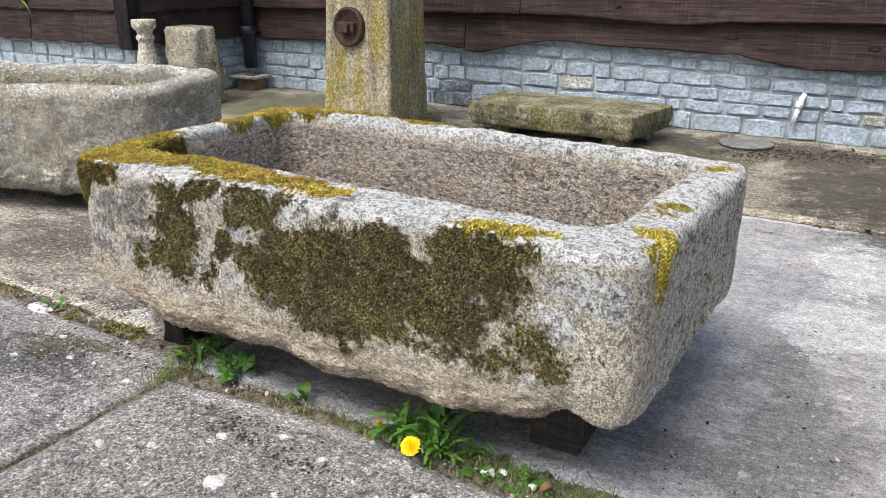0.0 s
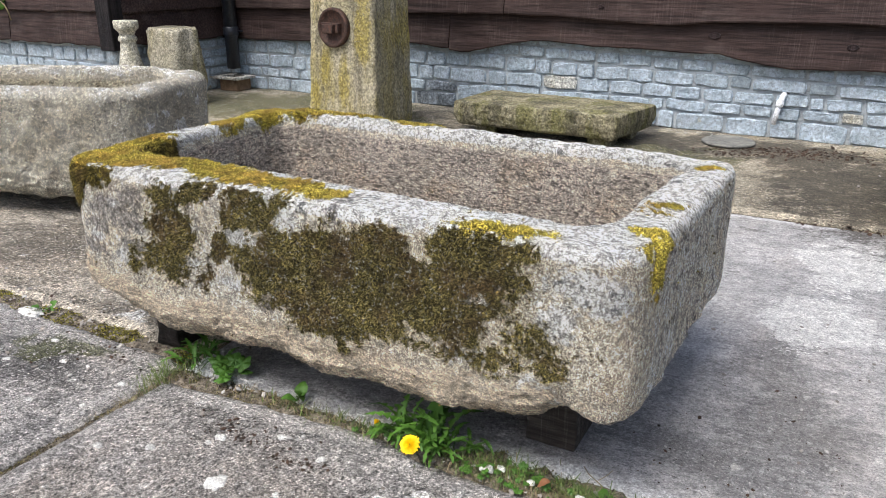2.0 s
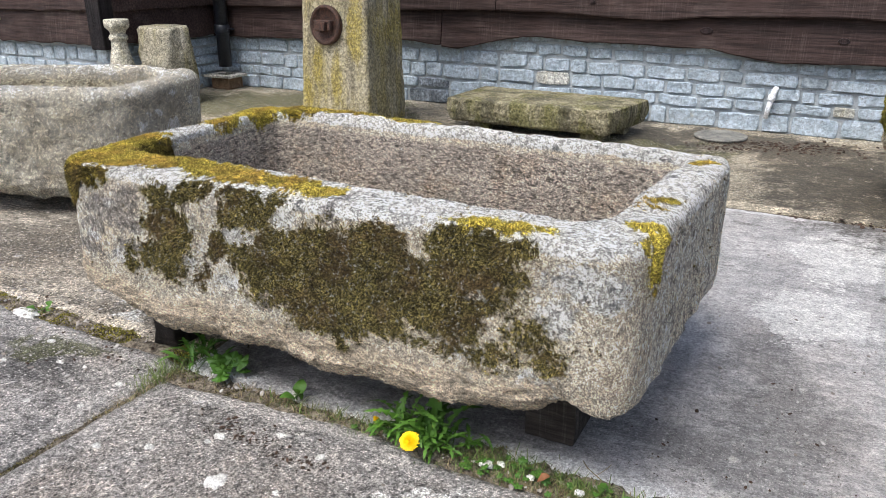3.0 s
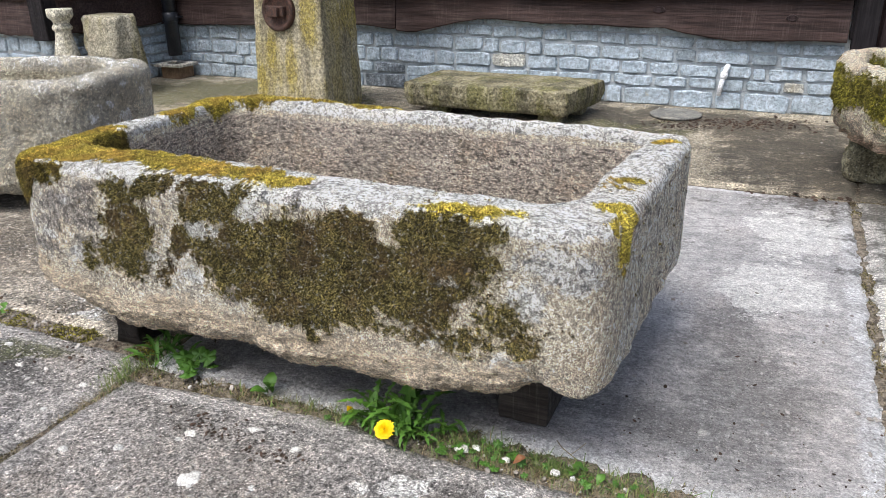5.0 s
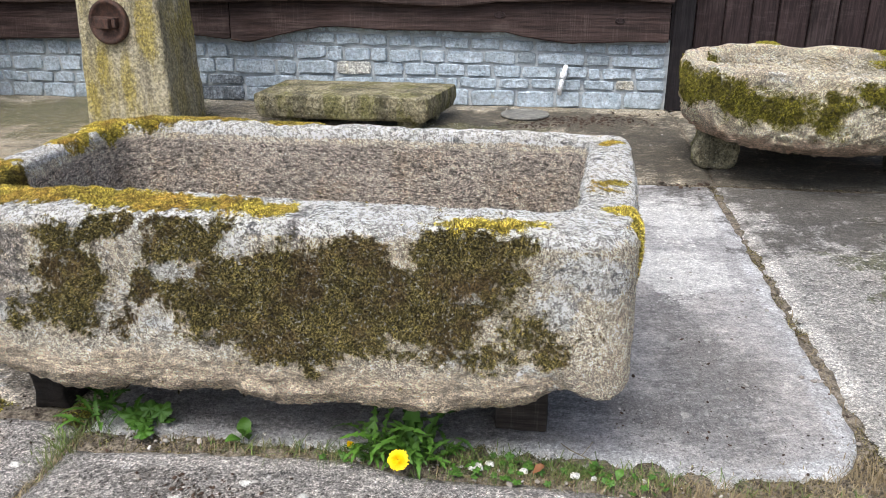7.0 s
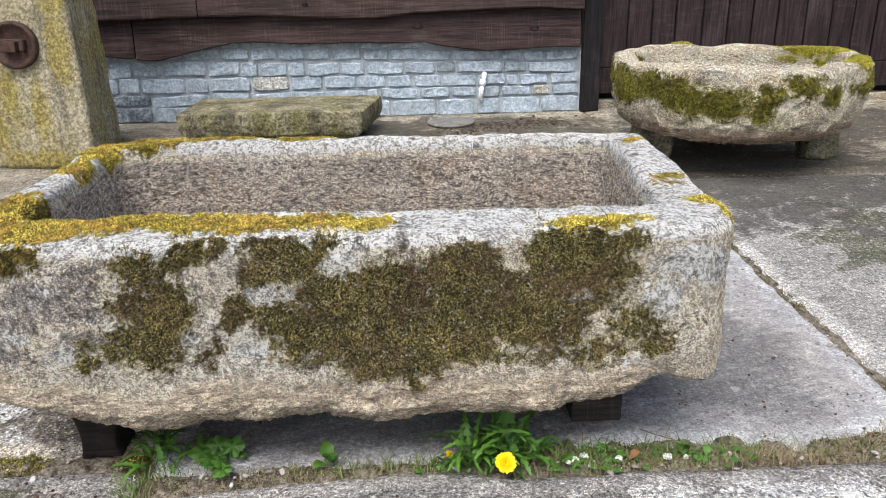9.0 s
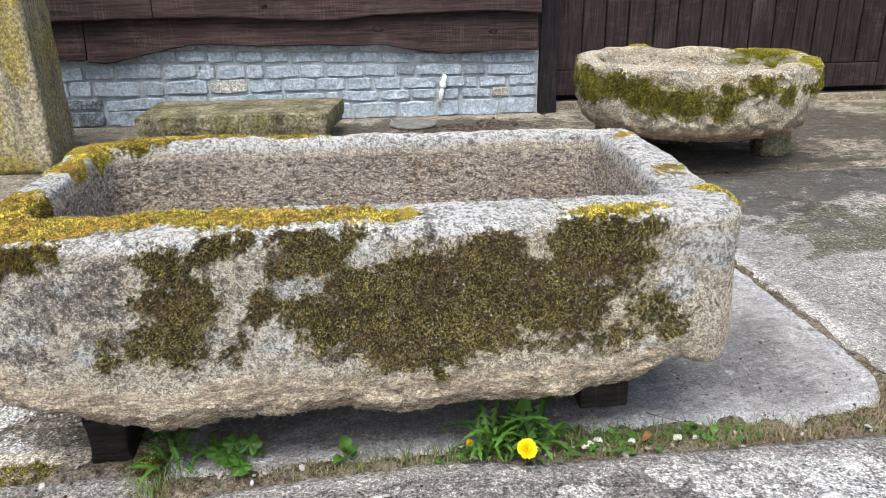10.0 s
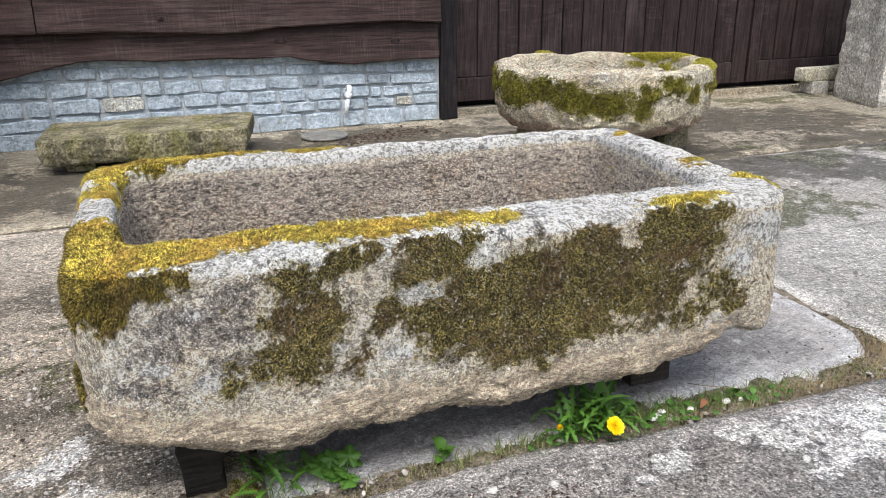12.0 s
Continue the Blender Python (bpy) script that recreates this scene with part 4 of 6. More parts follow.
def balk(name, x0, x1, y0, y1, z1, mat, label, turn=0.0):
    """A rough-sawn timber bearer with checks in its end grain."""
    bm = bmesh.new()
    box(bm, x0, x1, y0, y1, 0.0, z1, 0.006, 2)
    bmesh.ops.subdivide_edges(bm, edges=bm.edges[:], cuts=3, use_grid_fill=True)
    for v in bm.verts:
        v.co += Vector((fbm(v.co, 14, 3, 2), fbm(v.co, 14, 3, 5), 0.4 * fbm(v.co, 14, 3, 8))) * (0.012 if mat is BALK_WET else 0.006)
    ob = tagged(new(name, bm_mesh(name, bm, mat, True)), label, "timber block", "timber blocks under the trough")
    ob.matrix_world = Matrix.Translation(((x0 + x1) / 2, y0, 0)) @ pose(0, 0, 0, 0, 0, turn) @ Matrix.Translation((-(x0 + x1) / 2, -y0, 0.004))
    return ob


balk("timber_block", -0.545, -0.425, 1.695, 2.35, 0.185, BALK, "weathered square timber block bearing the granite trough")
balk("timber_block", -1.695, -1.605, 1.635, 2.35, 0.15, BALK_WET, "damp blackened timber block bearing the granite trough")


# ---- barn wall: washed stone plinth under waney boards ----
def stone_mesh(w, h, d, seed):
    """One roughly squared walling stone, centred on its back face."""
    rnd = random.Random(seed)
    bm = bmesh.new()
    nx, nz = 6, 4
    grid = []
    for j in range(nz + 1):
        row = []
        for i in range(nx + 1):
            u, v = (-1, -0.93, -0.5, 0, 0.5, 0.93, 1)[i], (-1, -0.86, 0, 0.86, 1)[j]
            x, z = u * w / 2, v * h / 2
            k = min(1.0, abs(u)) ** 6 * min(1.0, abs(v)) ** 6
            x *= 1 - 0.10 * k
            z *= 1 - 0.14 * k
            edge = max(abs(u), abs(v))
            y = -d * (1.0 if edge < 0.99 else 0.45) + 0.010 * fbm((x, z, seed), 14, 3, seed)
            x += 0.008 * fbm((x, z, 2), 12, 3, seed)
            z += 0.008 * fbm((x, z, 4), 12, 3, seed)
            row.append(bm.verts.new((x, y, z)))
        grid.append(row)
    for j in range(nz):
        for i in range(nx):
            bm.faces.new((grid[j][i], grid[j][i + 1], grid[j + 1][i + 1], grid[j + 1][i]))
    ring = [grid[0][i] for i in range(nx + 1)] + [grid[j][nx] for j in range(1, nz + 1)] + [grid[nz][i] for i in range(nx - 1, -1, -1)] + [grid[j][0] for j in range(nz - 1, 0, -1)]
    back = [bm.verts.new((v.co.x, 0.03, v.co.z)) for v in ring]
    for k in range(len(ring)):
        m = (k + 1) % len(ring)
        bm.faces.new((ring[m], ring[k], back[k], back[m]))
    return bm_mesh("stone", bm, WASHED, False)


STONES = {}


COURSE_RIGHT, COURSE_LEFT = [-0.01, 0.124, 0.201, 0.282, 0.362, 0.441, 0.53, 0.62], [-0.01, 0.115, 0.20, 0.318, 0.438, 0.53, 0.62, 0.70]
JOINTS = [
    [-3.15, -2.77, -2.4, -2.05, -1.7, -1.44, -1.19, -1.07, -0.74, -0.46, -0.28, 0.01, 0.29],
    [-3.05, -2.77, -2.35, -2.07, -1.77, -1.54, -1.25, -1.15, -0.87, -0.64, -0.45, -0.28, -0.05, 0.09, 0.29],
    [-3.12, -2.98, -2.83, -2.51, -2.35, -2.06, -1.78, -1.55, -1.31, -1.1, -0.91, -0.7, -0.45, -0.24, -0.15, 0.07, 0.29],
    [-3.04, -2.87, -2.66, -2.36, -2.12, -1.99, -1.79, -1.66, -1.42, -1.24, -0.97, -0.74, -0.6, -0.26, -0.09, 0.28],
    [-3.1, -2.8, -2.51, -2.25, -2.05, -1.86, -1.66, -1.48, -1.26, -1.07, -0.85, -0.62, -0.28, -0.12, 0.03, 0.28],
]


SPECIAL = (((2, -2.06), OCHRE), ((0, -3.15), DARKSTONE), ((1, -3.05), DARKSTONE), ((1, -0.05), OCHRE))


def stone_wall(wall, m, x_from, x_to, seed, joints=()):
    """Courses of single stones along local x of m, their faces towards local -y."""
    rnd = random.Random(seed)
    for c in range(7):
        known = joints[c] if c < len(joints) else []
        cuts = list(known)
        x = cuts[0] if cuts else x_to
        while x > x_from + 0.08:
            x = max(x_from, x - rnd.choice([0.14, 0.18, 0.22, 0.27, 0.33]))
            cuts.insert(0, x)
        if not known:
            cuts.append(x_to)
        for x0, x1 in zip(cuts, cuts[1:]):
            if x1 - x0 < 0.04:
                continue
            f = min(1.0, max(0.0, (0.2 - (x0 + x1) / 2) / 3.2))
            za, zb = (COURSE_RIGHT[k] + (COURSE_LEFT[k] - COURSE_RIGHT[k]) * f for k in (c, c + 1))
            key = (round((x1 - x0) * 100), round((zb - za) * 200), rnd.randrange(3))
            if key not in STONES:
                STONES[key] = stone_mesh(key[0] / 100 - 0.018, key[1] / 200 - 0.016, 0.016, len(STONES) * 1.7 + 3)
            local = Matrix.Translation(((x0 + x1) / 2, -rnd.random() * 0.008, (za + zb) / 2 + rnd.gauss(0, 0.0035))) @ pose(0, 0, 0, rnd.gauss(0, 1.6), rnd.gauss(0, 1.7), rnd.gauss(0, 1.4))
            me = STONES[key]
            for at, mat in SPECIAL:
                if joints and (c, x0) == at:
                    me = me.copy()
                    me.materials[0] = mat
            under("stone", me, wall, "", m @ local)


WALL_Y, LEFT_Y, CORNER_X, END_X = 5.67, 4.46, -5.13, 0.31
bm = bmesh.new()
box(bm, CORNER_X + 0.003, END_X - 0.01, WALL_Y, WALL_Y + 0.4, -0.03, 0.66)
wall_north = tagged(new("wall_north", bm_mesh("wall_north", bm, MORTAR)), "low wall of blue-white washed stone under dark boards", "wall", "", "structure")
bm = bmesh.new()
box(bm, -9.0, CORNER_X, LEFT_Y, WALL_Y + 0.4, -0.03, 2.6)
wall_west = tagged(new("wall_west", bm_mesh("wall_west", bm, MORTAR)), "projecting barn corner of washed stone under dark boards", "wall", "", "structure")

# Near-black core added so the gap behind the board ends stays dark.
bm = bmesh.new()
box(bm, CORNER_X + 0.003, END_X - 0.004, WALL_Y + 0.003, WALL_Y + 0.4, 0.662, 2.6)
part("board_backing", bm, POST, wall_north)
LOW_EDGE = [(-5.3, 0.45), (-4.87, 0.44), (-4.17, 0.453), (-3.1, 0.47), (-2.86, 0.445), (-2.80, 0.45), (-2.65, 0.438), (-2.43, 0.49), (-2.14, 0.545), (-1.99, 0.55), (-1.7, 0.53), (-1.2, 0.525), (-1.0, 0.515), (-0.83, 0.52), (-0.59, 0.475), (-0.47, 0.46), (-0.36, 0.446), (0.03, 0.465), (0.31, 0.46)]
MID_EDGE = [(-5.3, 0.70), (-4.2, 0.713), (-3.1, 0.715), (-2.4, 0.727), (-1.93, 0.725), (-1.57, 0.705), (-1.16, 0.69), (-0.86, 0.72), (-0.38, 0.732), (0.0, 0.735), (0.31, 0.712)]


def waney_board(wall, x0, x1, low, high, y, seed, thick=0.028, mat=BOARD, m=None, wave=0.006):
    """A board sawn with its natural wavy edge below, leaning out over the one beneath."""
    n = max(4, int((x1 - x0) / 0.03))
    verts, faces = [], []
    for i in range(n + 1):
        x = x0 + (x1 - x0) * i / n
        zl = low(x) + wave * fbm((x, seed, 0), 5, 4, seed) + 0.002 * fbm((x, seed, 1), 30, 2, seed)
        zh = high
        for f, dy in ((0.0, 0.004), (0.03, 0.0), (0.3, 0.010), (0.62, 0.020), (1.0, 0.036)):
            verts.append((x, y + dy + 0.0025 * fbm((x, f * 2, seed), 4, 3, seed), zl + (zh - zl) * f))
        verts.append((x, y + 0.036 + thick, zh))
        verts.append((x, y + thick, zl + 0.004))
    for i in range(n):
        for k in range(7):
            a, b = i * 7 + k, i * 7 + (k + 1) % 7
            faces.append((a, a + 7, b + 7, b))
    faces.append(tuple(range(7)))
    faces.append(tuple(n * 7 + k for k in range(6, -1, -1)))
    return under("board", mesh_of("board", verts, faces, mat, False), wall, "", m)


by = WALL_Y - 0.085
waney_board(wall_north, -5.2, -3.22, lambda x: along(LOW_EDGE, x), 0.78, by, 1.0)
waney_board(wall_north, -3.215, -2.815, lambda x: along(LOW_EDGE, x) + 0.012, 0.78, by + 0.004, 2.0)
waney_board(wall_north, -2.805, 0.275, lambda x: along(LOW_EDGE, x), 0.78, by, 3.0)
waney_board(wall_north, -5.2, -2.345, lambda x: along(MID_EDGE, x), 1.04, by - 0.034, 4.0)
waney_board(wall_north, -2.338, 0.285, lambda x: along(MID_EDGE, x), 1.04, by - 0.036, 5.0)
for kx, kz, kr in ((-0.86, 0.635, 0.030), (-0.05, 0.60, 0.026), (-1.62, 0.80, 0.016)):
    bm = bmesh.new()
    lathe(bm, [(kr, -0.004), (kr, 0.004), (kr * 0.78, 0.006), (kr * 0.62, 0.002), (kr * 0.4, 0.005), (kr * 0.12, 0.004)], 18, Matrix.Translation((kx, by + (0.010 if kz < 0.7 else -0.034), kz)) @ pose(0, 0, 0, 90, 0, 0) @ Matrix.Diagonal((1.35, 0.7, 1, 1)), 0.12, kx)
    part("knot", bm, PLANK, wall_north, "", True)
for row in range(6):
    z = 0.98 + row * 0.25
    cut = -4.2 + (row * 1.37) % 3.0
    for a, b in ((-5.2, cut), (cut + 0.006, 0.285)):
        waney_board(wall_north, a, b, lambda x, z=z: z, z + 0.31, by - 0.05, 10.0 + row + a, wave=0.02)
# left part: its front and its return
for row in range(8):
    z = 0.455 + row * 0.25
    for a, b in ((-9.0, -6.35), (-6.343, CORNER_X - 0.05)):
        waney_board(wall_west, a, b, lambda x, z=z: z, z + 0.31, LEFT_Y - 0.08, 30.0 + row + a, wave=0.014)
    turned = Matrix.Translation((CORNER_X, LEFT_Y, 0)) @ pose(0, 0, 0, 0, 0, 90)
    waney_board(wall_west, 0.0, 1.15, lambda x, z=z: z, z + 0.31, -0.075, 50.0 + row, m=turned, wave=0.012)
bm = bmesh.new()
box(bm, CORNER_X - 0.075, CORNER_X + 0.075, LEFT_Y - 0.11, LEFT_Y + 0.02, 0.43, 2.6, 0.006)
part("corner_post", bm, POST, wall_west)

# ---- barn doors and their post ----
bm = bmesh.new()
box(bm, 0.303, 0.435, WALL_Y - 0.045, WALL_Y + 0.16, 0.0, 2.6, 0.008, 2)
# Added dark strip stands in for the shaded gap at the board ends.
box(bm, 0.284, 0.306, WALL_Y - 0.03, WALL_Y - 0.002, 0.475, 2.6, 0.002)
tagged(new("door_post", bm_mesh("door_post", bm, POST)), "black-stained timber post at the end of the stone wall", "post", "", "structure")
DOOR_Y = 5.755


def barn_door(name, x0, x1, stile_l, stile_r, cuts, seed):
    """A ledged leaf: bottom rail, stiles and upright planks behind them."""
    rnd = random.Random(seed)
    root = thing(name, (x0, DOOR_Y, 0.0), "closed barn door of dark-stained upright planks", "door", "", "structure")
    back = Matrix.Translation((-x0, -DOOR_Y, 0))
    def add(nm, a, b, y, d, z0, z1, bev=0.004):
        t = bmesh.new()
        box(t, a, b, y, y + d, z0, z1, bev)
        o = part(nm, t, PLANK, root)
        o.matrix_basis = back
    lo = 0.105
    if stile_l:
        add("stile", x0, x0 + stile_l, DOOR_Y - 0.012, 0.05, lo, 2.55)
    if stile_r:
        add("stile", x1 - stile_r, x1, DOOR_Y - 0.012, 0.05, lo, 2.55)
    a, b = x0 + stile_l + 0.003, x1 - stile_r - 0.003
    add("bottom_rail", a, b, DOOR_Y - 0.008, 0.045, lo, 0.285)
    for p0, p1 in zip([a] + cuts, cuts + [b]):
        add("plank", p0 + 0.005, p1 - 0.005, DOOR_Y + 0.002 + rnd.random() * 0.005, 0.025, 0.289, 2.55)
    add("backing", a - 0.01, b + 0.01, DOOR_Y + 0.034, 0.01, lo + 0.02, 2.54)
    return root


barn_door("door_1", 0.455, 3.19, 0.0, 0.15, [0.648, 0.824, 0.994, 1.192, 1.374, 1.554, 1.738, 1.946, 2.133, 2.301, 2.465, 2.64, 2.84], 1)
barn_door("door_2", 3.215, 5.6, 0.09, 0.12, [3.49, 3.68, 3.86, 4.05, 4.23, 4.42, 4.6, 4.79, 4.98, 5.16, 5.33], 2)
bm = bmesh.new()
box(bm, 0.303, 7.0, DOOR_Y + 0.10, DOOR_Y + 0.5, -0.03, 2.6)
tagged(new("wall_east", bm_mesh("wall_east", bm, POST)), "dark barn wall behind the doors", "wall", "", "structure")
bm = bmesh.new()
box(bm, 0.44, 7.0, DOOR_Y - 0.02, DOOR_Y + 0.095, -0.03, 0.055, 0.006)
tagged(new("threshold", bm_mesh("threshold", bm, CONCRETE_OLD)), "worn concrete sill below the barn doors", "sill", "", "structure")

# ---- standing stones ----
def prism(name, base, top, z0, z1, mat, rough=0.008, bevel=0.03, rows=26, cols=14, seed=0.0, smooth=True, crown=0.0):
    """A tapered four-sided block with rounded corners and an uneven dressed face."""
    verts, faces = [], []
    count = 4 * cols + 4 * 5
    for j in range(rows + 1):
        f = j / rows
        quad = [tuple(Vector(a).lerp(Vector(b), f)) for a, b in zip(base, top)]
        e = min(f, 1 - f)
        d = 0.012 * (1 - smooth01(0, 0.05, e))
        for p in rounded(inset(quad, d), [bevel] * 4, (cols,) * 4, 5):
            verts.append(Vector((p.x, p.y, z0 + (z1 - z0) * f)))
    c = sum((Vector((*p, 0)) for p in base), Vector()) / 4
    for v in verts:
        out = Vector((v.x - c.x, v.y - c.y, 0)).normalized()
        v += out * (rough * fbm(v, 7, 4, seed) + rough * 0.5 * fbm(v, 26, 3, seed))
        if v.z > z1 - 0.001:
            v.z += crown * fbm(v, 6, 3, seed)
    for j in range(rows):
        for i in range(count):
            k = (i + 1) % count
            faces.append((j * count + i, j * count + k, (j + 1) * count + k, (j + 1) * count + i))
    faces.append(tuple(range(count))[::-1])
    faces.append(tuple(rows * count + i for i in range(count)))
    return mesh_of(name, verts, faces, mat, smooth)


pillar = thing("stone_pillar", (-2.95, 4.66, 0.0), "square stone pillar streaked with yellow algae, iron boss in its face", "pillar")
PB = [(-3.29, 4.43), (-2.68, 4.345), (-2.74, 4.93), (-3.32, 5.0)]
PT = [(-3.22, 4.50), (-2.73, 4.43), (-2.77, 4.88), (-3.23, 4.93)]
shaft = prism("shaft", PB, PT, 0.0, 1.75, PILLAR, 0.008, 0.035, 60, 20, 2.0)
PILLAR_ALGAE = [(-3.12, 0.40, 0.05, 0.16), (-2.95, 0.36, 0.055, 0.20), (-2.79, 0.66, 0.085, 0.22), (-2.80, 0.98, 0.10, 0.2), (-3.22, 0.2, 0.06, 0.15), (-3.0, 0.05, 0.3, 0.06)]
shaft.attributes.new("yellowed", "FLOAT", "POINT").data.foreach_set("value", [blob(v.co.x, v.co.z, PILLAR_ALGAE) for v in shaft.vertices])
under("shaft", shaft, pillar, "", Matrix.Translation((2.95, -4.66, 0)))
boss_at = Matrix.Translation((-3.02, 4.398, 0.68)) @ pose(0, 0, 0, 88, 0, -8)
bm = bmesh.new()
lathe(bm, [(0.128, -0.02), (0.130, 0.008), (0.122, 0.016), (0.106, 0.012), (0.103, 0.004), (0.02, 0.004)], 40, boss_at @ Matrix.Diagonal((1.0, 0.96, 1, 1)))
ring = part("iron_boss", bm, IRON, pillar, "rusted iron socket ring", True)
ring.matrix_basis = Matrix.Translation((2.95, -4.66, 0))
bm = bmesh.new()
box(bm, -0.055, 0.035, -0.035, 0.02, 0.0, 0.05, 0.006, 2, boss_at)
box(bm, 0.045, 0.072, -0.03, 0.03, 0.0, 0.035, 0.006, 2, boss_at)
box(bm, -0.085, 0.075, 0.016, 0.030, 0.0, 0.03, 0.004, 1, boss_at)
part("iron_lug", bm, IRON, ring)

stump = thing("stone_stump", (-4.62, 4.72, 0.0), "short rough stone post with a worn flat top", "stone post")
under("shaft", prism("shaft", [(-5.00, 4.58), (-4.61, 4.55), (-4.60, 4.88), (-4.98, 4.91)], [(-5.01, 4.60), (-4.65, 4.57), (-4.64, 4.86), (-5.0, 4.89)], 0.0, 0.595, STUMPSTONE, 0.016, 0.08, 24, 12, 5.0, True, 0.01), stump, "", Matrix.Translation((4.62, -4.72, 0)))

bm = bmesh.new()
lathe(bm, [(0.20, 0.0), (0.20, 0.05), (0.19, 0.07), (0.185, 0.16), (0.155, 0.28), (0.115, 0.38), (0.088, 0.46), (0.082, 0.50), (0.082, 0.505), (0.098, 0.515), (0.102, 0.53), (0.09, 0.545), (0.078, 0.552), (0.09, 0.575), (0.115, 0.59), (0.128, 0.60), (0.132, 0.615), (0.132, 0.645), (0.125, 0.652)], 36, Matrix.Diagonal((0.66, 0.66, 1, 1)), 0.01, 3.0)
baluster = tagged(new("stone_baluster", bm_mesh("stone_baluster", bm, PALESTONE, True)), "turned pale stone baluster with a moulded cap", "baluster")
baluster.location = (-4.755, 4.24, 0.004)
baluster.scale = (1.0, 1.0, 1.03)


# ---- slab on blocks ----
def slab_stone():
    root = thing("stone_slab", (-1.75, 5.05, 0.0), "thick mossy sandstone slab lying on small blocks", "stone slab")
    at = Matrix.Translation((1.75, -5.05, 0))
    q = [(-2.35, 4.79), (-1.22, 4.74), (-1.12, 5.30), (-2.33, 5.36)]
    verts, faces = [], []
    levels = [(0.25, 0.0), (0.10, 0.0), (0.05, 0.0), (0.03, 0.006), (0.018, 0.02), (0.012, 0.04), (0.006, 0.06), (0.0, 0.085), (0.0, 0.11), (0.0, 0.14), (0.001, 0.152), (0.008, 0.157), (0.03, 0.160), (0.06, 0.16), (0.09, 0.16), (0.16, 0.162), (0.25, 0.164)]
    count = 0
    for d, z in levels:
        loop = rounded(inset(q, d), [0.015] * 4, (90, 44, 90, 44), 5)
        count = len(loop)
        for p in loop:
            v = Vector((p.x, p.y, 0.055 + z))
            k = 0.009 * fbm(v, 4, 4, 4.0) + 0.006 * fbm((v.x, v.y, v.z * 2.5), 16, 4, 4.0, 0.5)
            verts.append(v + Vector((k, k, 0.35 * k)))
    for j in range(len(levels) - 1):
        for i in range(count):
            k = (i + 1) % count
            faces.append((j * count + i, j * count + k, (j + 1) * count + k, (j + 1) * count + i))
    faces.append(tuple(range(count))[::-1])
    faces.append(tuple((len(levels) - 1) * count + i for i in range(count)))
    under("slab", mesh_of("slab", verts, faces, SLABSTONE, False), root, "", at)


slab_stone()
for x, y in ((-2.15, 4.93), (-2.1, 5.22), (-1.35, 4.9), (-1.3, 5.18)):
    bm = bmesh.new()
    box(bm, -0.08, 0.08, -0.06, 0.06, 0.0, 0.052, 0.01, 2)
    for v in bm.verts:
        v.co += Vector((1, 1, 0)) * 0.008 * fbm(v.co, 12, 2, x)
    o = tagged(new("packing_stone", bm_mesh("packing_stone", bm, SLABSTONE, True)), "small packing stone under the mossy slab", "stone", "packing stones under the slab")
    o.location = (x, y, 0.004)

# ---- the grey trough behind ----
def grey_trough():
    ax, ay = Vector((0.94, 0.342)), Vector((-0.342, 0.94))
    P = lambda u, n: tuple(ax * u + ay * n)
    outer = [P(-3.35, 3.165), P(-1.59, 3.165), P(-1.59, 4.0), P(-3.35, 4.0)]
    inner = [P(-3.23, 3.285), P(-1.72, 3.285), P(-1.72, 3.885), P(-3.23, 3.885)]
    root = thing("stone_trough", (-3.5, 2.5, 0.0), "large grey granite trough with a rounded end, speckled with pale lichen", "trough")
    verts, faces, zones = trough_shell(outer, inner, [0.28] * 4, [0.22] * 4, 0.56, lambda x, y: 0.07, 0.34, 0.03, 0.05, 0.007, (120, 50, 120, 50), 26, 7.7, 0.045, 0.008, 0.003)
    zones["rim"] = [max(0.5 * a, 0.95 * smooth01(0.16, 0.34, fbm(v, 9, 4, 4.0, 0.5)) * smooth01(-0.15, 0.2, fbm(v, 1.8, 2, 9.0))) if k < 0.1 else 0.5 * a for a, k, v in zip(zones["rim"], zones["inner"], verts)]
    zones["low"] = [0.3 * v for v in zones["low"]]
    zones["film"] = [0.3 if k < 0.1 else 0.0 for k in zones["inner"]]
    me = mesh_of("body", verts, faces, GRANITE_GREY, True, zones)
    under("body", me, root, "grey granite body", Matrix.Translation((3.5, -2.5, 0)))
    crust = lambda p, n: max(0.0, fbm(p, 4.5, 5, 4.0, 0.4) + 0.25 * fbm(p, 24, 3, 2.0, 0.4) - 0.18) if n[2] < 0.5 else 0.0
    tufts("lichen", me, crust, 12000, 0.004, 0.006, LICHEN, root, "pale grey crusts of lichen", 8, 0.0, 2, 1.4).matrix_basis = Matrix.Translation((3.5, -2.5, 0))
    for u in (-3.0, -1.85):
        bm = bmesh.new()
        box(bm, -0.08, 0.08, -0.3, 0.3, 0.0, 0.075, 0.008, 2)
        o = tagged(new("timber_block", bm_mesh("timber_block", bm, BALK_WET)), "dark timber bearer under the grey trough", "timber block", "timber blocks under the grey trough")
        x, y = P(u, 3.58)
        o.matrix_world = pose(x, y, 0.004, 0, 0, 20)


grey_trough()


# ---- round basin on stones ----
BASIN_C = Vector((0.80, 4.17, 0))


BASIN_SPOTS = [(-58, 0.43, 17, 0.09), (-35, 0.46, 14, 0.06), (-20, 0.435, 10, 0.085), (-2, 0.40, 15, 0.075), (22, 0.40, 7, 0.10), (38, 0.485, 12, 0.045), (58, 0.43, 7, 0.05), (-90, 0.45, 20, 0.07), (95, 0.45, 20, 0.06)]


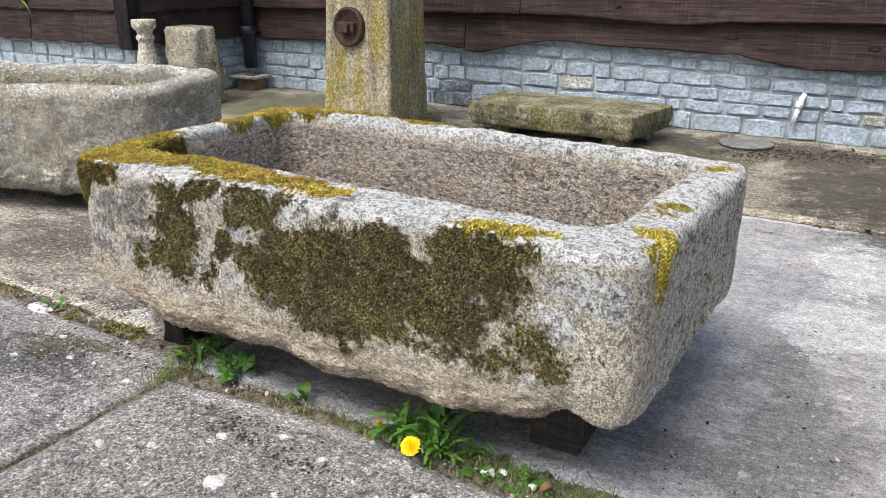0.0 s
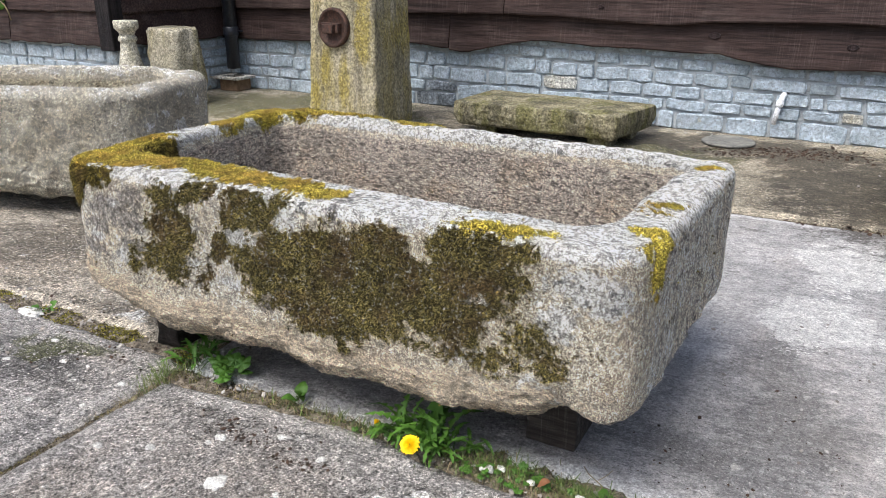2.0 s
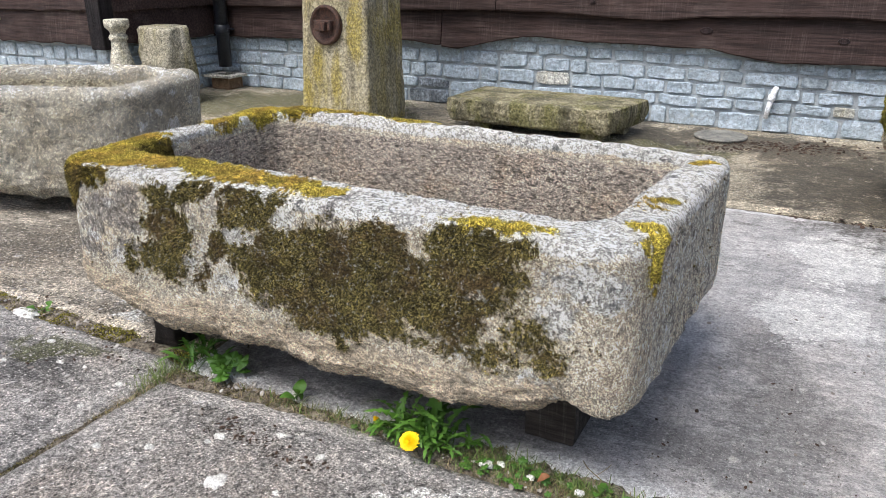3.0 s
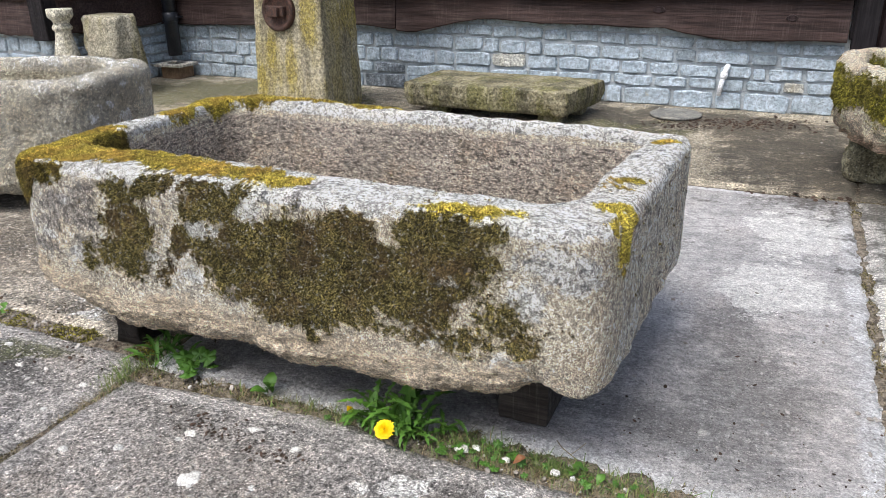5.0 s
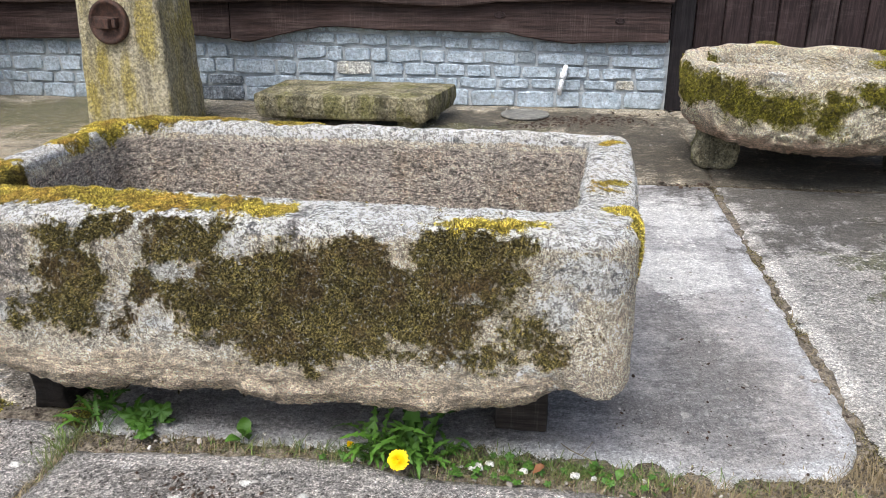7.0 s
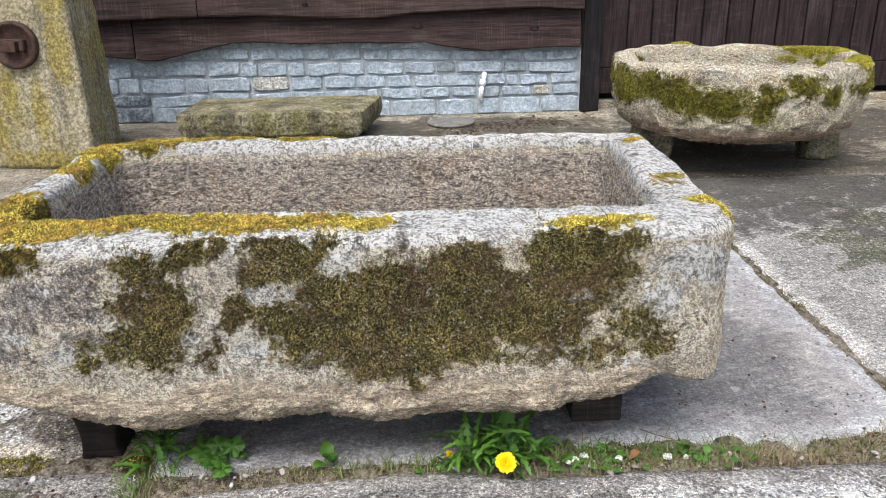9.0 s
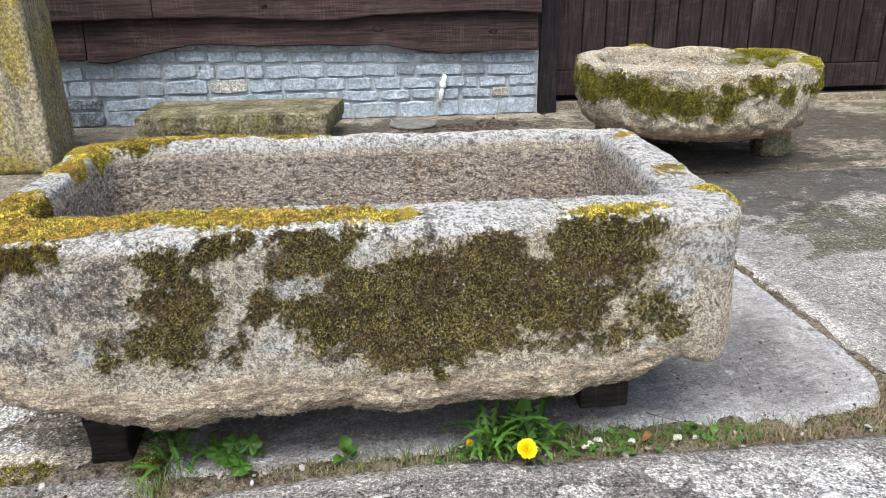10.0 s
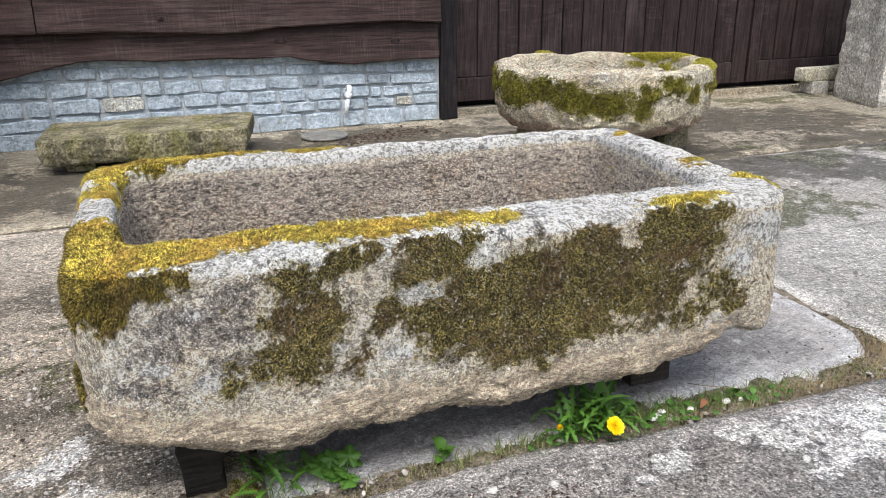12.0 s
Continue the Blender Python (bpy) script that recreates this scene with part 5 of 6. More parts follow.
def basin_mask(p, n):
    """Broken patches round the upper half of the side. Angles run from the side that faces the yard."""
    turn = (math.degrees(math.atan2(p[1] - BASIN_C.y, p[0] - BASIN_C.x)) + 300) % 360 - 180
    if n[2] > 0.6 or math.hypot(p[0] - BASIN_C.x, p[1] - BASIN_C.y) < 0.5:
        return 0.0
    return blob(turn + 8 * fbm(p, 6, 3, 2.0), p[2] + 0.03 * fbm(p, 9, 3, 5.0), BASIN_SPOTS)


def basin_cushion(p, n):
    a, far = math.atan2(p[1] - BASIN_C.y, p[0] - BASIN_C.x), math.hypot(p[0] - BASIN_C.x, p[1] - BASIN_C.y)
    if n[2] < 0.3 or p[2] < 0.48:
        return 0.0
    return blob(a, far, [(0.34, 0.55, 0.36, 0.10), (-0.62, 0.57, 0.20, 0.06), (1.75, 0.57, 0.10, 0.03)])


def round_basin():
    root = thing("stone_basin", tuple(BASIN_C), "shallow round granite basin with yellow-green moss, propped on stones", "basin")
    prof = [(0.20, 0.176), (0.40, 0.178), (0.50, 0.184), (0.565, 0.20), (0.622, 0.235), (0.655, 0.28), (0.665, 0.32), (0.675, 0.38), (0.678, 0.43), (0.677, 0.485), (0.675, 0.525), (0.668, 0.543), (0.645, 0.552), (0.582, 0.552), (0.566, 0.543), (0.556, 0.51), (0.54, 0.46), (0.50, 0.43), (0.40, 0.405), (0.25, 0.395), (0.10, 0.392)]
    fine = []
    for (r0, z0), (r1, z1) in zip(prof, prof[1:]):
        for k in range(3):
            fine.append((r0 + (r1 - r0) * k / 3, z0 + (z1 - z0) * k / 3))
    fine.append(prof[-1])
    seg = 200
    verts, zones = [], {"rim": [], "inner": [], "low": []}
    for i, (r, z) in enumerate(fine):
        for k in range(seg):
            a = math.tau * k / seg
            wob = 1 + 0.045 * fbm((math.cos(a), math.sin(a), 0), 1.1, 3, 2.0) + 0.012 * fbm((math.cos(a), math.sin(a), z * 2), 5, 3, 4.0)
            zz = z + (0.022 * fbm((math.cos(a), math.sin(a), 5), 1.9, 3, 8.0)) * smooth01(0.35, 0.55, z)
            v = Vector((r * 0.925 * wob * math.cos(a), r * 0.89 * wob * math.sin(a), zz))
            verts.append(v + Vector((math.cos(a), math.sin(a), -0.3)) * (0.009 * fbm(v, 13, 5, 6.0, 0.5) + 0.009 * fbm(v, 44, 3, 2.0, 0.3)) * (1.7 if z < 0.32 else 1.0))
            zones["rim"].append(0.35 if z > 0.5 else 0.0)
            zones["inner"].append(smooth01(38, 50, i))
            zones["low"].append(1 - smooth01(0.2, 0.34, z) if i < 30 else 0.0)
    faces = [(j * seg + i, j * seg + (i + 1) % seg, (j + 1) * seg + (i + 1) % seg, (j + 1) * seg + i) for j in range(len(fine) - 1) for i in range(seg)]
    faces.append(tuple(range(seg))[::-1])
    faces.append(tuple((len(fine) - 1) * seg + i for i in range(seg)))
    me = mesh_of("body", verts, faces, GRANITE_TAN, True, zones)
    side = [basin_mask(v.co + BASIN_C, v.normal) for v in me.vertices]
    top = [basin_cushion(v.co + BASIN_C, v.normal) for v in me.vertices]
    me.attributes.new("moss", "FLOAT", "POINT").data.foreach_set("value", [min(1.0, 0.9 * max(a, b)) for a, b in zip(side, top)])
    me.attributes.new("film", "FLOAT", "POINT").data.foreach_set("value", [0.8 * smooth01(0.3, 0.42, v.co.z) if i < 36 * seg else 0.15 for i, v in enumerate(me.vertices)])
    under("body", me, root, "tan granite bowl")
    tufts("moss", me, side, 40000, 0.012, 0.0018, MOSS_OLIVE, root, "olive-green moss in patches on the side", 9, 0.3, 4, 0.9, ((34, 0.8), (11, 0.5)))
    tufts("moss", me, top, 15000, 0.018, 0.0019, MOSS_GREEN, root, "bright yellow-green moss cushion on the lip", 10, 0.1, 4, 0.8, ((30, 0.3),))


round_basin()
for x, y, s, mat in ((0.38, 4.20, 0.10, SLABSTONE), (1.285, 4.14, 0.08, SLABSTONE), (0.85, 4.55, 0.11, SLABSTONE)):
    bm = bmesh.new()
    bmesh.ops.create_icosphere(bm, subdivisions=4, radius=1.0)
    for v in bm.verts:
        c = v.co.copy()
        for i in range(3):
            c[i] = max(-0.72, min(0.72, c[i])) / 0.72
        c *= 1 + 0.16 * fbm(v.co, 1.6, 3, x)
        v.co = Vector((c.x * s * 1.05, c.y * s * 0.9, c.z * 0.096 + 0.092))
        v.co.z = max(0.004, v.co.z)
    o = tagged(new("prop_stone", bm_mesh("prop_stone", bm, mat, True)), "rough mossy stone propping the round basin", "stone", "prop stones under the basin")
    o.location = (x, y, 0.0)

# ---- standing block and pale beam by the doors ----
block = thing("stone_block", (4.0, 5.1, 0.0), "tall tooled grey stone block standing by the doors", "stone block")
under("shaft", prism("shaft", [(3.63, 4.71), (4.25, 4.90), (4.32, 5.50), (3.78, 5.32)], [(3.68, 4.73), (4.25, 4.92), (4.30, 5.48), (3.83, 5.30)], 0.0, 1.3, GREYSTONE, 0.013, 0.02, 90, 34, 3.0), block, "", Matrix.Translation((-4.0, -5.1, 0)))
bm = bmesh.new()
box(bm, 3.62, 5.0, 5.48, 5.62, 0.11, 0.23, 0.02, 2)
bmesh.ops.subdivide_edges(bm, edges=bm.edges[:], cuts=4, use_grid_fill=True)
for v in bm.verts:
    v.co += Vector((1, 1, 1)) * 0.008 * fbm(v.co, 9, 3, 1)
tagged(new("stone_lintel", bm_mesh("stone_lintel", bm, PALESTONE, True)), "pale rough stone lintel lying on low blocks", "lintel")
for x in (3.80, 4.7):
    bm = bmesh.new()
    box(bm, x - 0.09, x + 0.09, 5.47, 5.63, 0.004, 0.112, 0.012, 2)
    tagged(new("packing_stone", bm_mesh("packing_stone", bm, GREYSTONE)), "grey packing stone under the pale lintel", "stone", "packing stones under the lintel")

# ---- pipes, gully and lid ----
pipe = thing("downpipe", (-4.95, WALL_Y - 0.14, 0.2), "black painted iron downpipe with an ear clip, over a clay gully", "downpipe")
at = Matrix.Translation((4.95, -(WALL_Y - 0.14), -0.2))
px, py = -4.94, WALL_Y - 0.16
bm = bmesh.new()
tube(bm, [(px, py, 0.19), (px, py, 2.6)], 0.058, 20)
part("pipe", bm, BLACKPIPE, pipe, "", True).matrix_basis = at
bm = bmesh.new()
tube(bm, [(px, py, 0.47), (px, py, 0.48), (px, py, 0.54), (px, py, 0.55)], [0.060, 0.068, 0.068, 0.060], 20)
part("collar", bm, BLACKPIPE, pipe, "", True).matrix_basis = at
bm = bmesh.new()
box(bm, px - 0.075, px + 0.075, py - 0.012, py + 0.075, 0.50, 0.515, 0.003)
part("ear_clip", bm, BLACKPIPE, pipe).matrix_basis = at
gully = thing("gully", (px, py, 0.0), "square brown clay gully with a flat rim under the downpipe", "gully")
at = Matrix.Translation((-px, -py, 0))
bm = bmesh.new()
for a in ((-0.15, 0.15, -0.14, -0.11), (-0.15, 0.15, 0.11, 0.14), (-0.15, -0.12, -0.11, 0.11), (0.12, 0.15, -0.11, 0.11)):
    box(bm, px + 0.66 * a[0], px + 0.66 * a[1], py + 0.66 * a[2], py + 0.66 * a[3], 0.0, 0.10, 0.004)
part("box", bm, CLAY, gully).matrix_basis = at
bm = bmesh.new()
for a in ((-0.21, 0.21, -0.19, -0.10), (-0.21, 0.21, 0.10, 0.155), (-0.21, -0.10, -0.10, 0.10), (0.10, 0.21, -0.10, 0.10)):
    box(bm, px + 0.7 * a[0], px + 0.7 * a[1], py + 0.7 * a[2], py + 0.7 * a[3], 0.102, 0.125, 0.004)
part("rim", bm, GREYSTONE, gully, "grey flat rim").matrix_basis = at

wp = thing("overflow_pipe", (-0.41, WALL_Y, 0.3), "short white plastic overflow pipe bent down from the wall", "pipe")
at = Matrix.Translation((0.41, -WALL_Y, -0.3))
bm = bmesh.new()
tube(bm, [(-0.395, WALL_Y + 0.05, 0.283), (-0.395, WALL_Y - 0.03, 0.283), (-0.397, WALL_Y - 0.048, 0.277), (-0.402, WALL_Y - 0.056, 0.262), (-0.408, WALL_Y - 0.058, 0.225)], 0.018, 18)
part("elbow", bm, WHITEPLASTIC, wp, "", True).matrix_basis = at
bm = bmesh.new()
tube(bm, [(-0.407, WALL_Y - 0.058, 0.250), (-0.408, WALL_Y - 0.058, 0.245), (-0.413, WALL_Y - 0.056, 0.215), (-0.414, WALL_Y - 0.056, 0.21)], [0.020, 0.024, 0.024, 0.020], 18)
part("socket", bm, WHITEPLASTIC, wp, "", True).matrix_basis = at
bm = bmesh.new()
tube(bm, [(-0.411, WALL_Y - 0.057, 0.23), (-0.432, WALL_Y - 0.05, 0.095)], 0.016, 18)
part("spout", bm, WHITEPLASTIC, wp, "", True).matrix_basis = at

bm = bmesh.new()
lathe(bm, [(0.185, 0.0), (0.185, 0.016), (0.175, 0.022), (0.15, 0.022), (0.145, 0.018), (0.06, 0.018), (0.055, 0.021), (0.01, 0.021)], 48)
lid = tagged(new("drain_cover", bm_mesh("drain_cover", bm, LID, True)), "round grey drain cover set in the yard", "drain cover")
lid.location = (-0.655, 5.33, 0.003)
lid.scale = (0.88, 0.88, 0.8)


# ---- weeds, grass and litter ----
def leaf_shape(length, width, teeth, arch, seed, depth=0.94, seg=36, tip=0.5):
    """A leaf along +x from the origin: toothed outline, raised on an arch, folded a little along its midrib."""
    rnd = random.Random(seed)
    verts, faces = [], []
    bend = rnd.gauss(0, 0.25)
    for i in range(seg + 1):
        f = i / seg
        x = length * f
        body = math.sin(math.pi * min(1.0, f ** 0.75 * 0.98 + 0.02)) ** 0.7 * (0.35 + 0.65 * smooth01(0, tip, f))
        tooth = 1 - depth * ((f * teeth) % 1.0) * (1 - smooth01(0.82, 1.0, f)) if teeth else 1.0
        w = width * max(0.05, body * tooth) * (0.9 + 0.2 * rnd.random()) + 0.001
        z = arch * length * math.sin(f * math.pi * 0.75) + 0.004
        y = bend * length * f * f * 0.5
        fold = w * 0.28
        back = -w * 0.35 if teeth else 0.0
        verts += [(x + back, y - w, z + fold * 0.8), (x, y - w * 0.4, z + fold * 0.2), (x, y, z), (x, y + w * 0.4, z + fold * 0.2), (x + back, y + w, z + fold * 0.8)]
    for i in range(seg):
        for k in range(4):
            a = i * 5 + k
            faces.append((a, a + 1, a + 6, a + 5))
    return verts, faces


def lobed_shape(size, seed, lobes=5):
    """A broad leaf with rounded toothed lobes, on a short stalk along +x."""
    rnd = random.Random(seed)
    verts, faces = [(0, -0.001, 0.0), (0, 0.001, 0.0), (size * 0.9, 0.001, size * 0.75), (size * 0.9, -0.001, size * 0.75)], [(0, 1, 2, 3)]
    c = Vector((size * 1.25, 0, size * 0.82))
    n = 44
    base = len(verts)
    verts.append(tuple(c))
    for ring in (0.5, 1.0):
        for i in range(n):
            a = math.tau * i / n
            lobe = 0.68 + 0.32 * abs(math.cos(a * lobes / 2)) + 0.07 * math.cos(a * 22)
            notch = 1 - 0.75 * math.exp(-((abs(a - math.pi)) / 0.3) ** 2)
            r = size * lobe * notch * ring
            verts.append((c.x + r * math.cos(a), c.y + r * math.sin(a), c.z - 0.18 * size * ring * ring + 0.05 * size * math.cos(a * lobes)))
    for i in range(n):
        j = (i + 1) % n
        faces.append((base, base + 1 + i, base + 1 + j))
        faces.append((base + 1 + i, base + 1 + n + i, base + 1 + n + j, base + 1 + j))
    return verts, faces


def dandelion(x, y):
    root = thing("dandelion", (x, y, 0.0), "flowering dandelion growing from the joint between concrete bays", "plant")
    rnd = random.Random(11)
    shapes = [mesh_of("leaf", *leaf_shape(0.13 + 0.05 * k / 3, 0.0165 + 0.002 * k, 6 + k % 2, 0.28 + 0.06 * k, 20 + k), LEAF, True) for k in range(5)]
    for i in range(110):
        a = i * 137.5 + rnd.uniform(-20, 20)
        s = rnd.uniform(0.32, 0.66)
        lean = rnd.uniform(-40, 6)
        under("leaf", shapes[i % 5], root, "", pose(rnd.uniform(-0.06, 0.08), rnd.uniform(-0.03, 0.02), 0.002, rnd.uniform(-20, 20), lean, a) @ Matrix.Scale(s, 4))
    under("leaf", shapes[4], root, "", pose(0.02, 0.03, 0.0, 10, -48, 86) @ Matrix.Scale(1.0, 4))
    under("leaf", shapes[3], root, "", pose(0.03, 0.03, 0.0, -10, -36, 70) @ Matrix.Scale(0.75, 4))
    def head(hx, hy, hz, r, tilt, count):
        bm = bmesh.new()
        tube(bm, [(hx * 0.3, hy * 0.3, 0.0), (hx * 0.75, hy * 0.8, hz * 0.5), (hx, hy, hz - 0.008)], 0.0022, 8)
        part("stem", bm, LEAF, root, "pale green stem", True)
        verts, faces = [], []
        m = Matrix.Translation((hx, hy, hz)) @ tilt
        for i in range(count):
            f = i / count
            a = math.radians(i * 137.508)
            rad = r * (0.12 + 0.88 * math.sqrt(f)) * rnd.uniform(0.9, 1.08)
            up = 0.011 * (1 - f) + 0.004 * rnd.random()
            d, side = Vector((math.cos(a), math.sin(a), 0)), Vector((-math.sin(a), math.cos(a), 0)) * 0.0016
            root_p, tip_p = d * rad * 0.25 + Vector((0, 0, up * 0.4)), d * rad + Vector((0, 0, up))
            k = len(verts)
            verts += [m @ p for p in (root_p - side, root_p + side, tip_p + side, tip_p - side)]
            faces.append((k, k + 1, k + 2, k + 3))
        h = under("flower_head", mesh_of("flower_head", verts, faces, YELLOW, False), root, "bright yellow flower head")
        bm = bmesh.new()
        lathe(bm, [(0.003, -0.012), (0.007, -0.008), (0.008, 0.0), (0.006, 0.003)], 12, m)
        part("calyx", bm, LEAF, h, "", True)
    head(0.022, -0.085, 0.06, 0.0235, pose(0, 0, 0, 42, 0, 6), 240)
    head(-0.095, -0.035, 0.05, 0.008, pose(0, 0, 0, 20, -20, 0), 40)
    return root


dandelion(-0.755, 1.560)


def small_weed(name, x, y, label, leaves, kind, seed, size, spread=0.05, mat=None):
    root = thing(name, (x, y, 0.0), label, "plant")
    rnd = random.Random(seed)
    shapes = [mesh_of("leaf", *(lobed_shape(size, seed + k) if kind == "lobed" else leaf_shape(size, size * (0.35 if kind == "round" else 0.12), 0 if kind == "round" else 7, 0.3, seed + k, 0.75)), mat or LEAF, True) for k in range(3)]
    for i in range(leaves):
        under("leaf", shapes[i % 3], root, "", pose(rnd.uniform(-spread, spread), rnd.uniform(-spread, spread) * 0.6, 0.002, rnd.uniform(-12, 12), rnd.uniform(-38, 0), i * 360 / leaves + rnd.uniform(-25, 25)) @ Matrix.Scale(rnd.uniform(0.65, 1.1), 4))
    return root


small_weed("buttercup_weed", -1.375, 1.59, "green lobed-leaf weed in the concrete joint", 12, "lobed", 3, 0.028, 0.04)
small_weed("feathery_weed", -1.475, 1.60, "feathery green weed at the foot of the trough", 20, "toothed", 5, 0.08, 0.05)
small_weed("feathery_weed", -1.53, 1.66, "feathery green weed beside the damp timber block", 12, "toothed", 6, 0.07, 0.04)
small_weed("plantain_weed", -1.115, 1.575, "small plantain with round leaves in the joint", 6, "round", 7, 0.045, 0.015)
small_weed("plantain_weed", -0.30, 1.555, "small plantain with round leaves in the joint", 5, "round", 8, 0.03, 0.03)
small_weed("plantain_weed", -2.19, 1.63, "small plantain with round leaves in the joint", 7, "round", 9, 0.028, 0.04)
small_weed("clover_weed", -0.24, 1.54, "low clover-like weed among dry grass", 14, "lobed", 14, 0.010, 0.07)
small_weed("clover_weed", -0.86, 1.55, "low clover-like weed beside the dandelion", 14, "lobed", 15, 0.010, 0.05)
small_weed("clover_weed", -0.60, 1.545, "low clover-like weed among dry grass", 16, "lobed", 10, 0.011, 0.06)
small_weed("clover_weed", -0.44, 1.535, "low clover-like weed among dry grass", 18, "lobed", 12, 0.011, 0.07)
small_weed("feathery_weed", -0.62, 1.585, "feathery green weed beside the dandelion", 10, "toothed", 13, 0.055, 0.04)


def blades(name, label, spots, mat, seed, height, width, category):
    """Grass as stuff: (x, y, spread x, spread y, count)."""
    rnd = random.Random(seed)
    verts, faces = [], []
    for cx, cy, sx, sy, count in spots:
        for _ in range(count):
            p = Vector((rnd.gauss(cx, sx), rnd.gauss(cy, sy), -0.012))
            a = rnd.random() * math.tau
            lean = rnd.uniform(0.15, 1.6)
            h = height * rnd.uniform(0.35, 1.1)
            d, side = Vector((math.cos(a), math.sin(a), 0)), Vector((-math.sin(a), math.cos(a), 0)) * width * rnd.uniform(0.6, 1.2)
            k = len(verts)
            m1, m2, t = p + d * lean * h * 0.25 + Vector((0, 0, h * 0.45)), p + d * lean * h * 0.6 + Vector((0, 0, h * 0.75)), p + d * lean * h + Vector((0, 0, h * max(0.12, 0.95 - lean * 0.55)))
            verts += [p - side, p + side, m1 + side * 0.9, m1 - side * 0.9, m2 + side * 0.6, m2 - side * 0.6, t]
            faces += [(k, k + 1, k + 2, k + 3), (k + 3, k + 2, k + 4, k + 5), (k + 5, k + 4, k + 6)]
    return tagged(new(name, mesh_of(name, verts, faces, mat, False)), label, category, "", "stuff")


blades("grass", "short green grass tufts in the concrete joints", [(-0.60, 1.55, 0.07, 0.020, 130), (-0.42, 1.56, 0.10, 0.024, 260), (-0.2, 1.56, 0.06, 0.02, 130), (-0.50, 1.565, 0.05, 0.012, 160), (-1.56, 1.50, 0.02, 0.035, 70), (-0.9, 1.56, 0.05, 0.012, 90), (-0.36, 1.56, 0.03, 0.016, 170), (-0.27, 1.545, 0.05, 0.022, 120), (-0.55, 1.60, 0.05, 0.01, 60), (0.05, 1.55, 0.14, 0.012, 90), (-1.05, 1.55, 0.12, 0.010, 130), (-1.52, 1.47, 0.012, 0.04, 80), (-1.5, 1.56, 0.04, 0.02, 90), (-0.75, 1.56, 0.06, 0.02, 90), (-0.72, 1.50, 0.02, 0.01, 12)], GRASS, 21, 0.042, 0.0012, "grass")
blades("dry_grass", "matted dry straw-coloured grass in the concrete joints", [(-0.52, 1.545, 0.08, 0.024, 380), (-0.30, 1.545, 0.10, 0.026, 420), (-0.08, 1.54, 0.10, 0.022, 520), (0.17, 1.57, 0.08, 0.035, 620), (0.26, 1.64, 0.03, 0.04, 260), (0.29, 1.62, 0.02, 0.06, 120), (-0.95, 1.55, 0.12, 0.012, 200), (-1.22, 1.55, 0.09, 0.012, 180), (-1.52, 1.40, 0.010, 0.08, 90), (0.31, 2.2, 0.008, 0.25, 90)], STRAW, 22, 0.030, 0.0010, "grass")


def joint_strip(name, x0, x1, y0, y1, count, seed, mat, label, lift=0.008, rough=0.006):
    """Cushions of moss along a joint."""
    n = 80
    along_x = (x1 - x0) > (y1 - y0)
    verts, faces = [], []
    for i in range(n + 1):
        for k in range(5):
            f, g = i / n, k / 4
            x, y = (x0 + (x1 - x0) * f, y0 + (y1 - y0) * g) if along_x else (x0 + (x1 - x0) * g, y0 + (y1 - y0) * f)
            verts.append((x, y, -0.016 + lift * (1 - (2 * g - 1) ** 2) + rough * fbm((x, y, 0), 18, 3, seed)))
    for i in range(n):
        for k in range(4):
            a = i * 5 + k
            faces.append((a, a + 5, a + 6, a + 1) if along_x else (a, a + 1, a + 6, a + 5))
    me = mesh_of(name, verts, faces, SOIL)
    root = tagged(new(name, me), label, "moss", "", "stuff")
    mask = lambda p, nn: min(1.0, max(0.0, 0.55 + 1.1 * fbm(p, 5, 3, seed)))
    tufts("moss_shoots", me, mask, count, 0.008, 0.0015, mat, root, "", seed, 0.0, 3)
    return root


joint_strip("joint_moss", -1.54, -1.52, 0.3, 1.58, 900, 1, MOSS_JOINT, "green-brown moss filling a concrete joint")
joint_strip("joint_moss", -1.52, -0.80, 1.500, 1.600, 1100, 12, MOSS_JOINT, "brown moss and soil filling the long joint by the trough", 0.012, 0.010)
joint_strip("joint_moss", -0.80, 0.36, 1.49, 1.66, 2400, 2, MOSS_JOINT, "brown moss and soil under grass in the long joint", 0.014, 0.013)
joint_strip("joint_moss", 0.278, 0.345, 1.57, 3.82, 2400, 3, MOSS_JOINT, "brown-green moss filling the joint beside the pale bay", 0.011, 0.012)
joint_strip("joint_moss", -2.6, -1.54, 1.58, 1.68, 3600, 4, MOSS_OLIVE, "brown moss and litter filling the joint", 0.018, 0.016)
joint_strip("joint_moss", -3.0, 3.6, 3.81, 3.85, 2200, 5, MOSS_JOINT, "moss filling the joint before the old concrete")
joint_strip("joint_moss", -3.0, 0.3, 5.60, 5.645, 2600, 6, MOSS_GREEN, "moss along the foot of the stone wall")


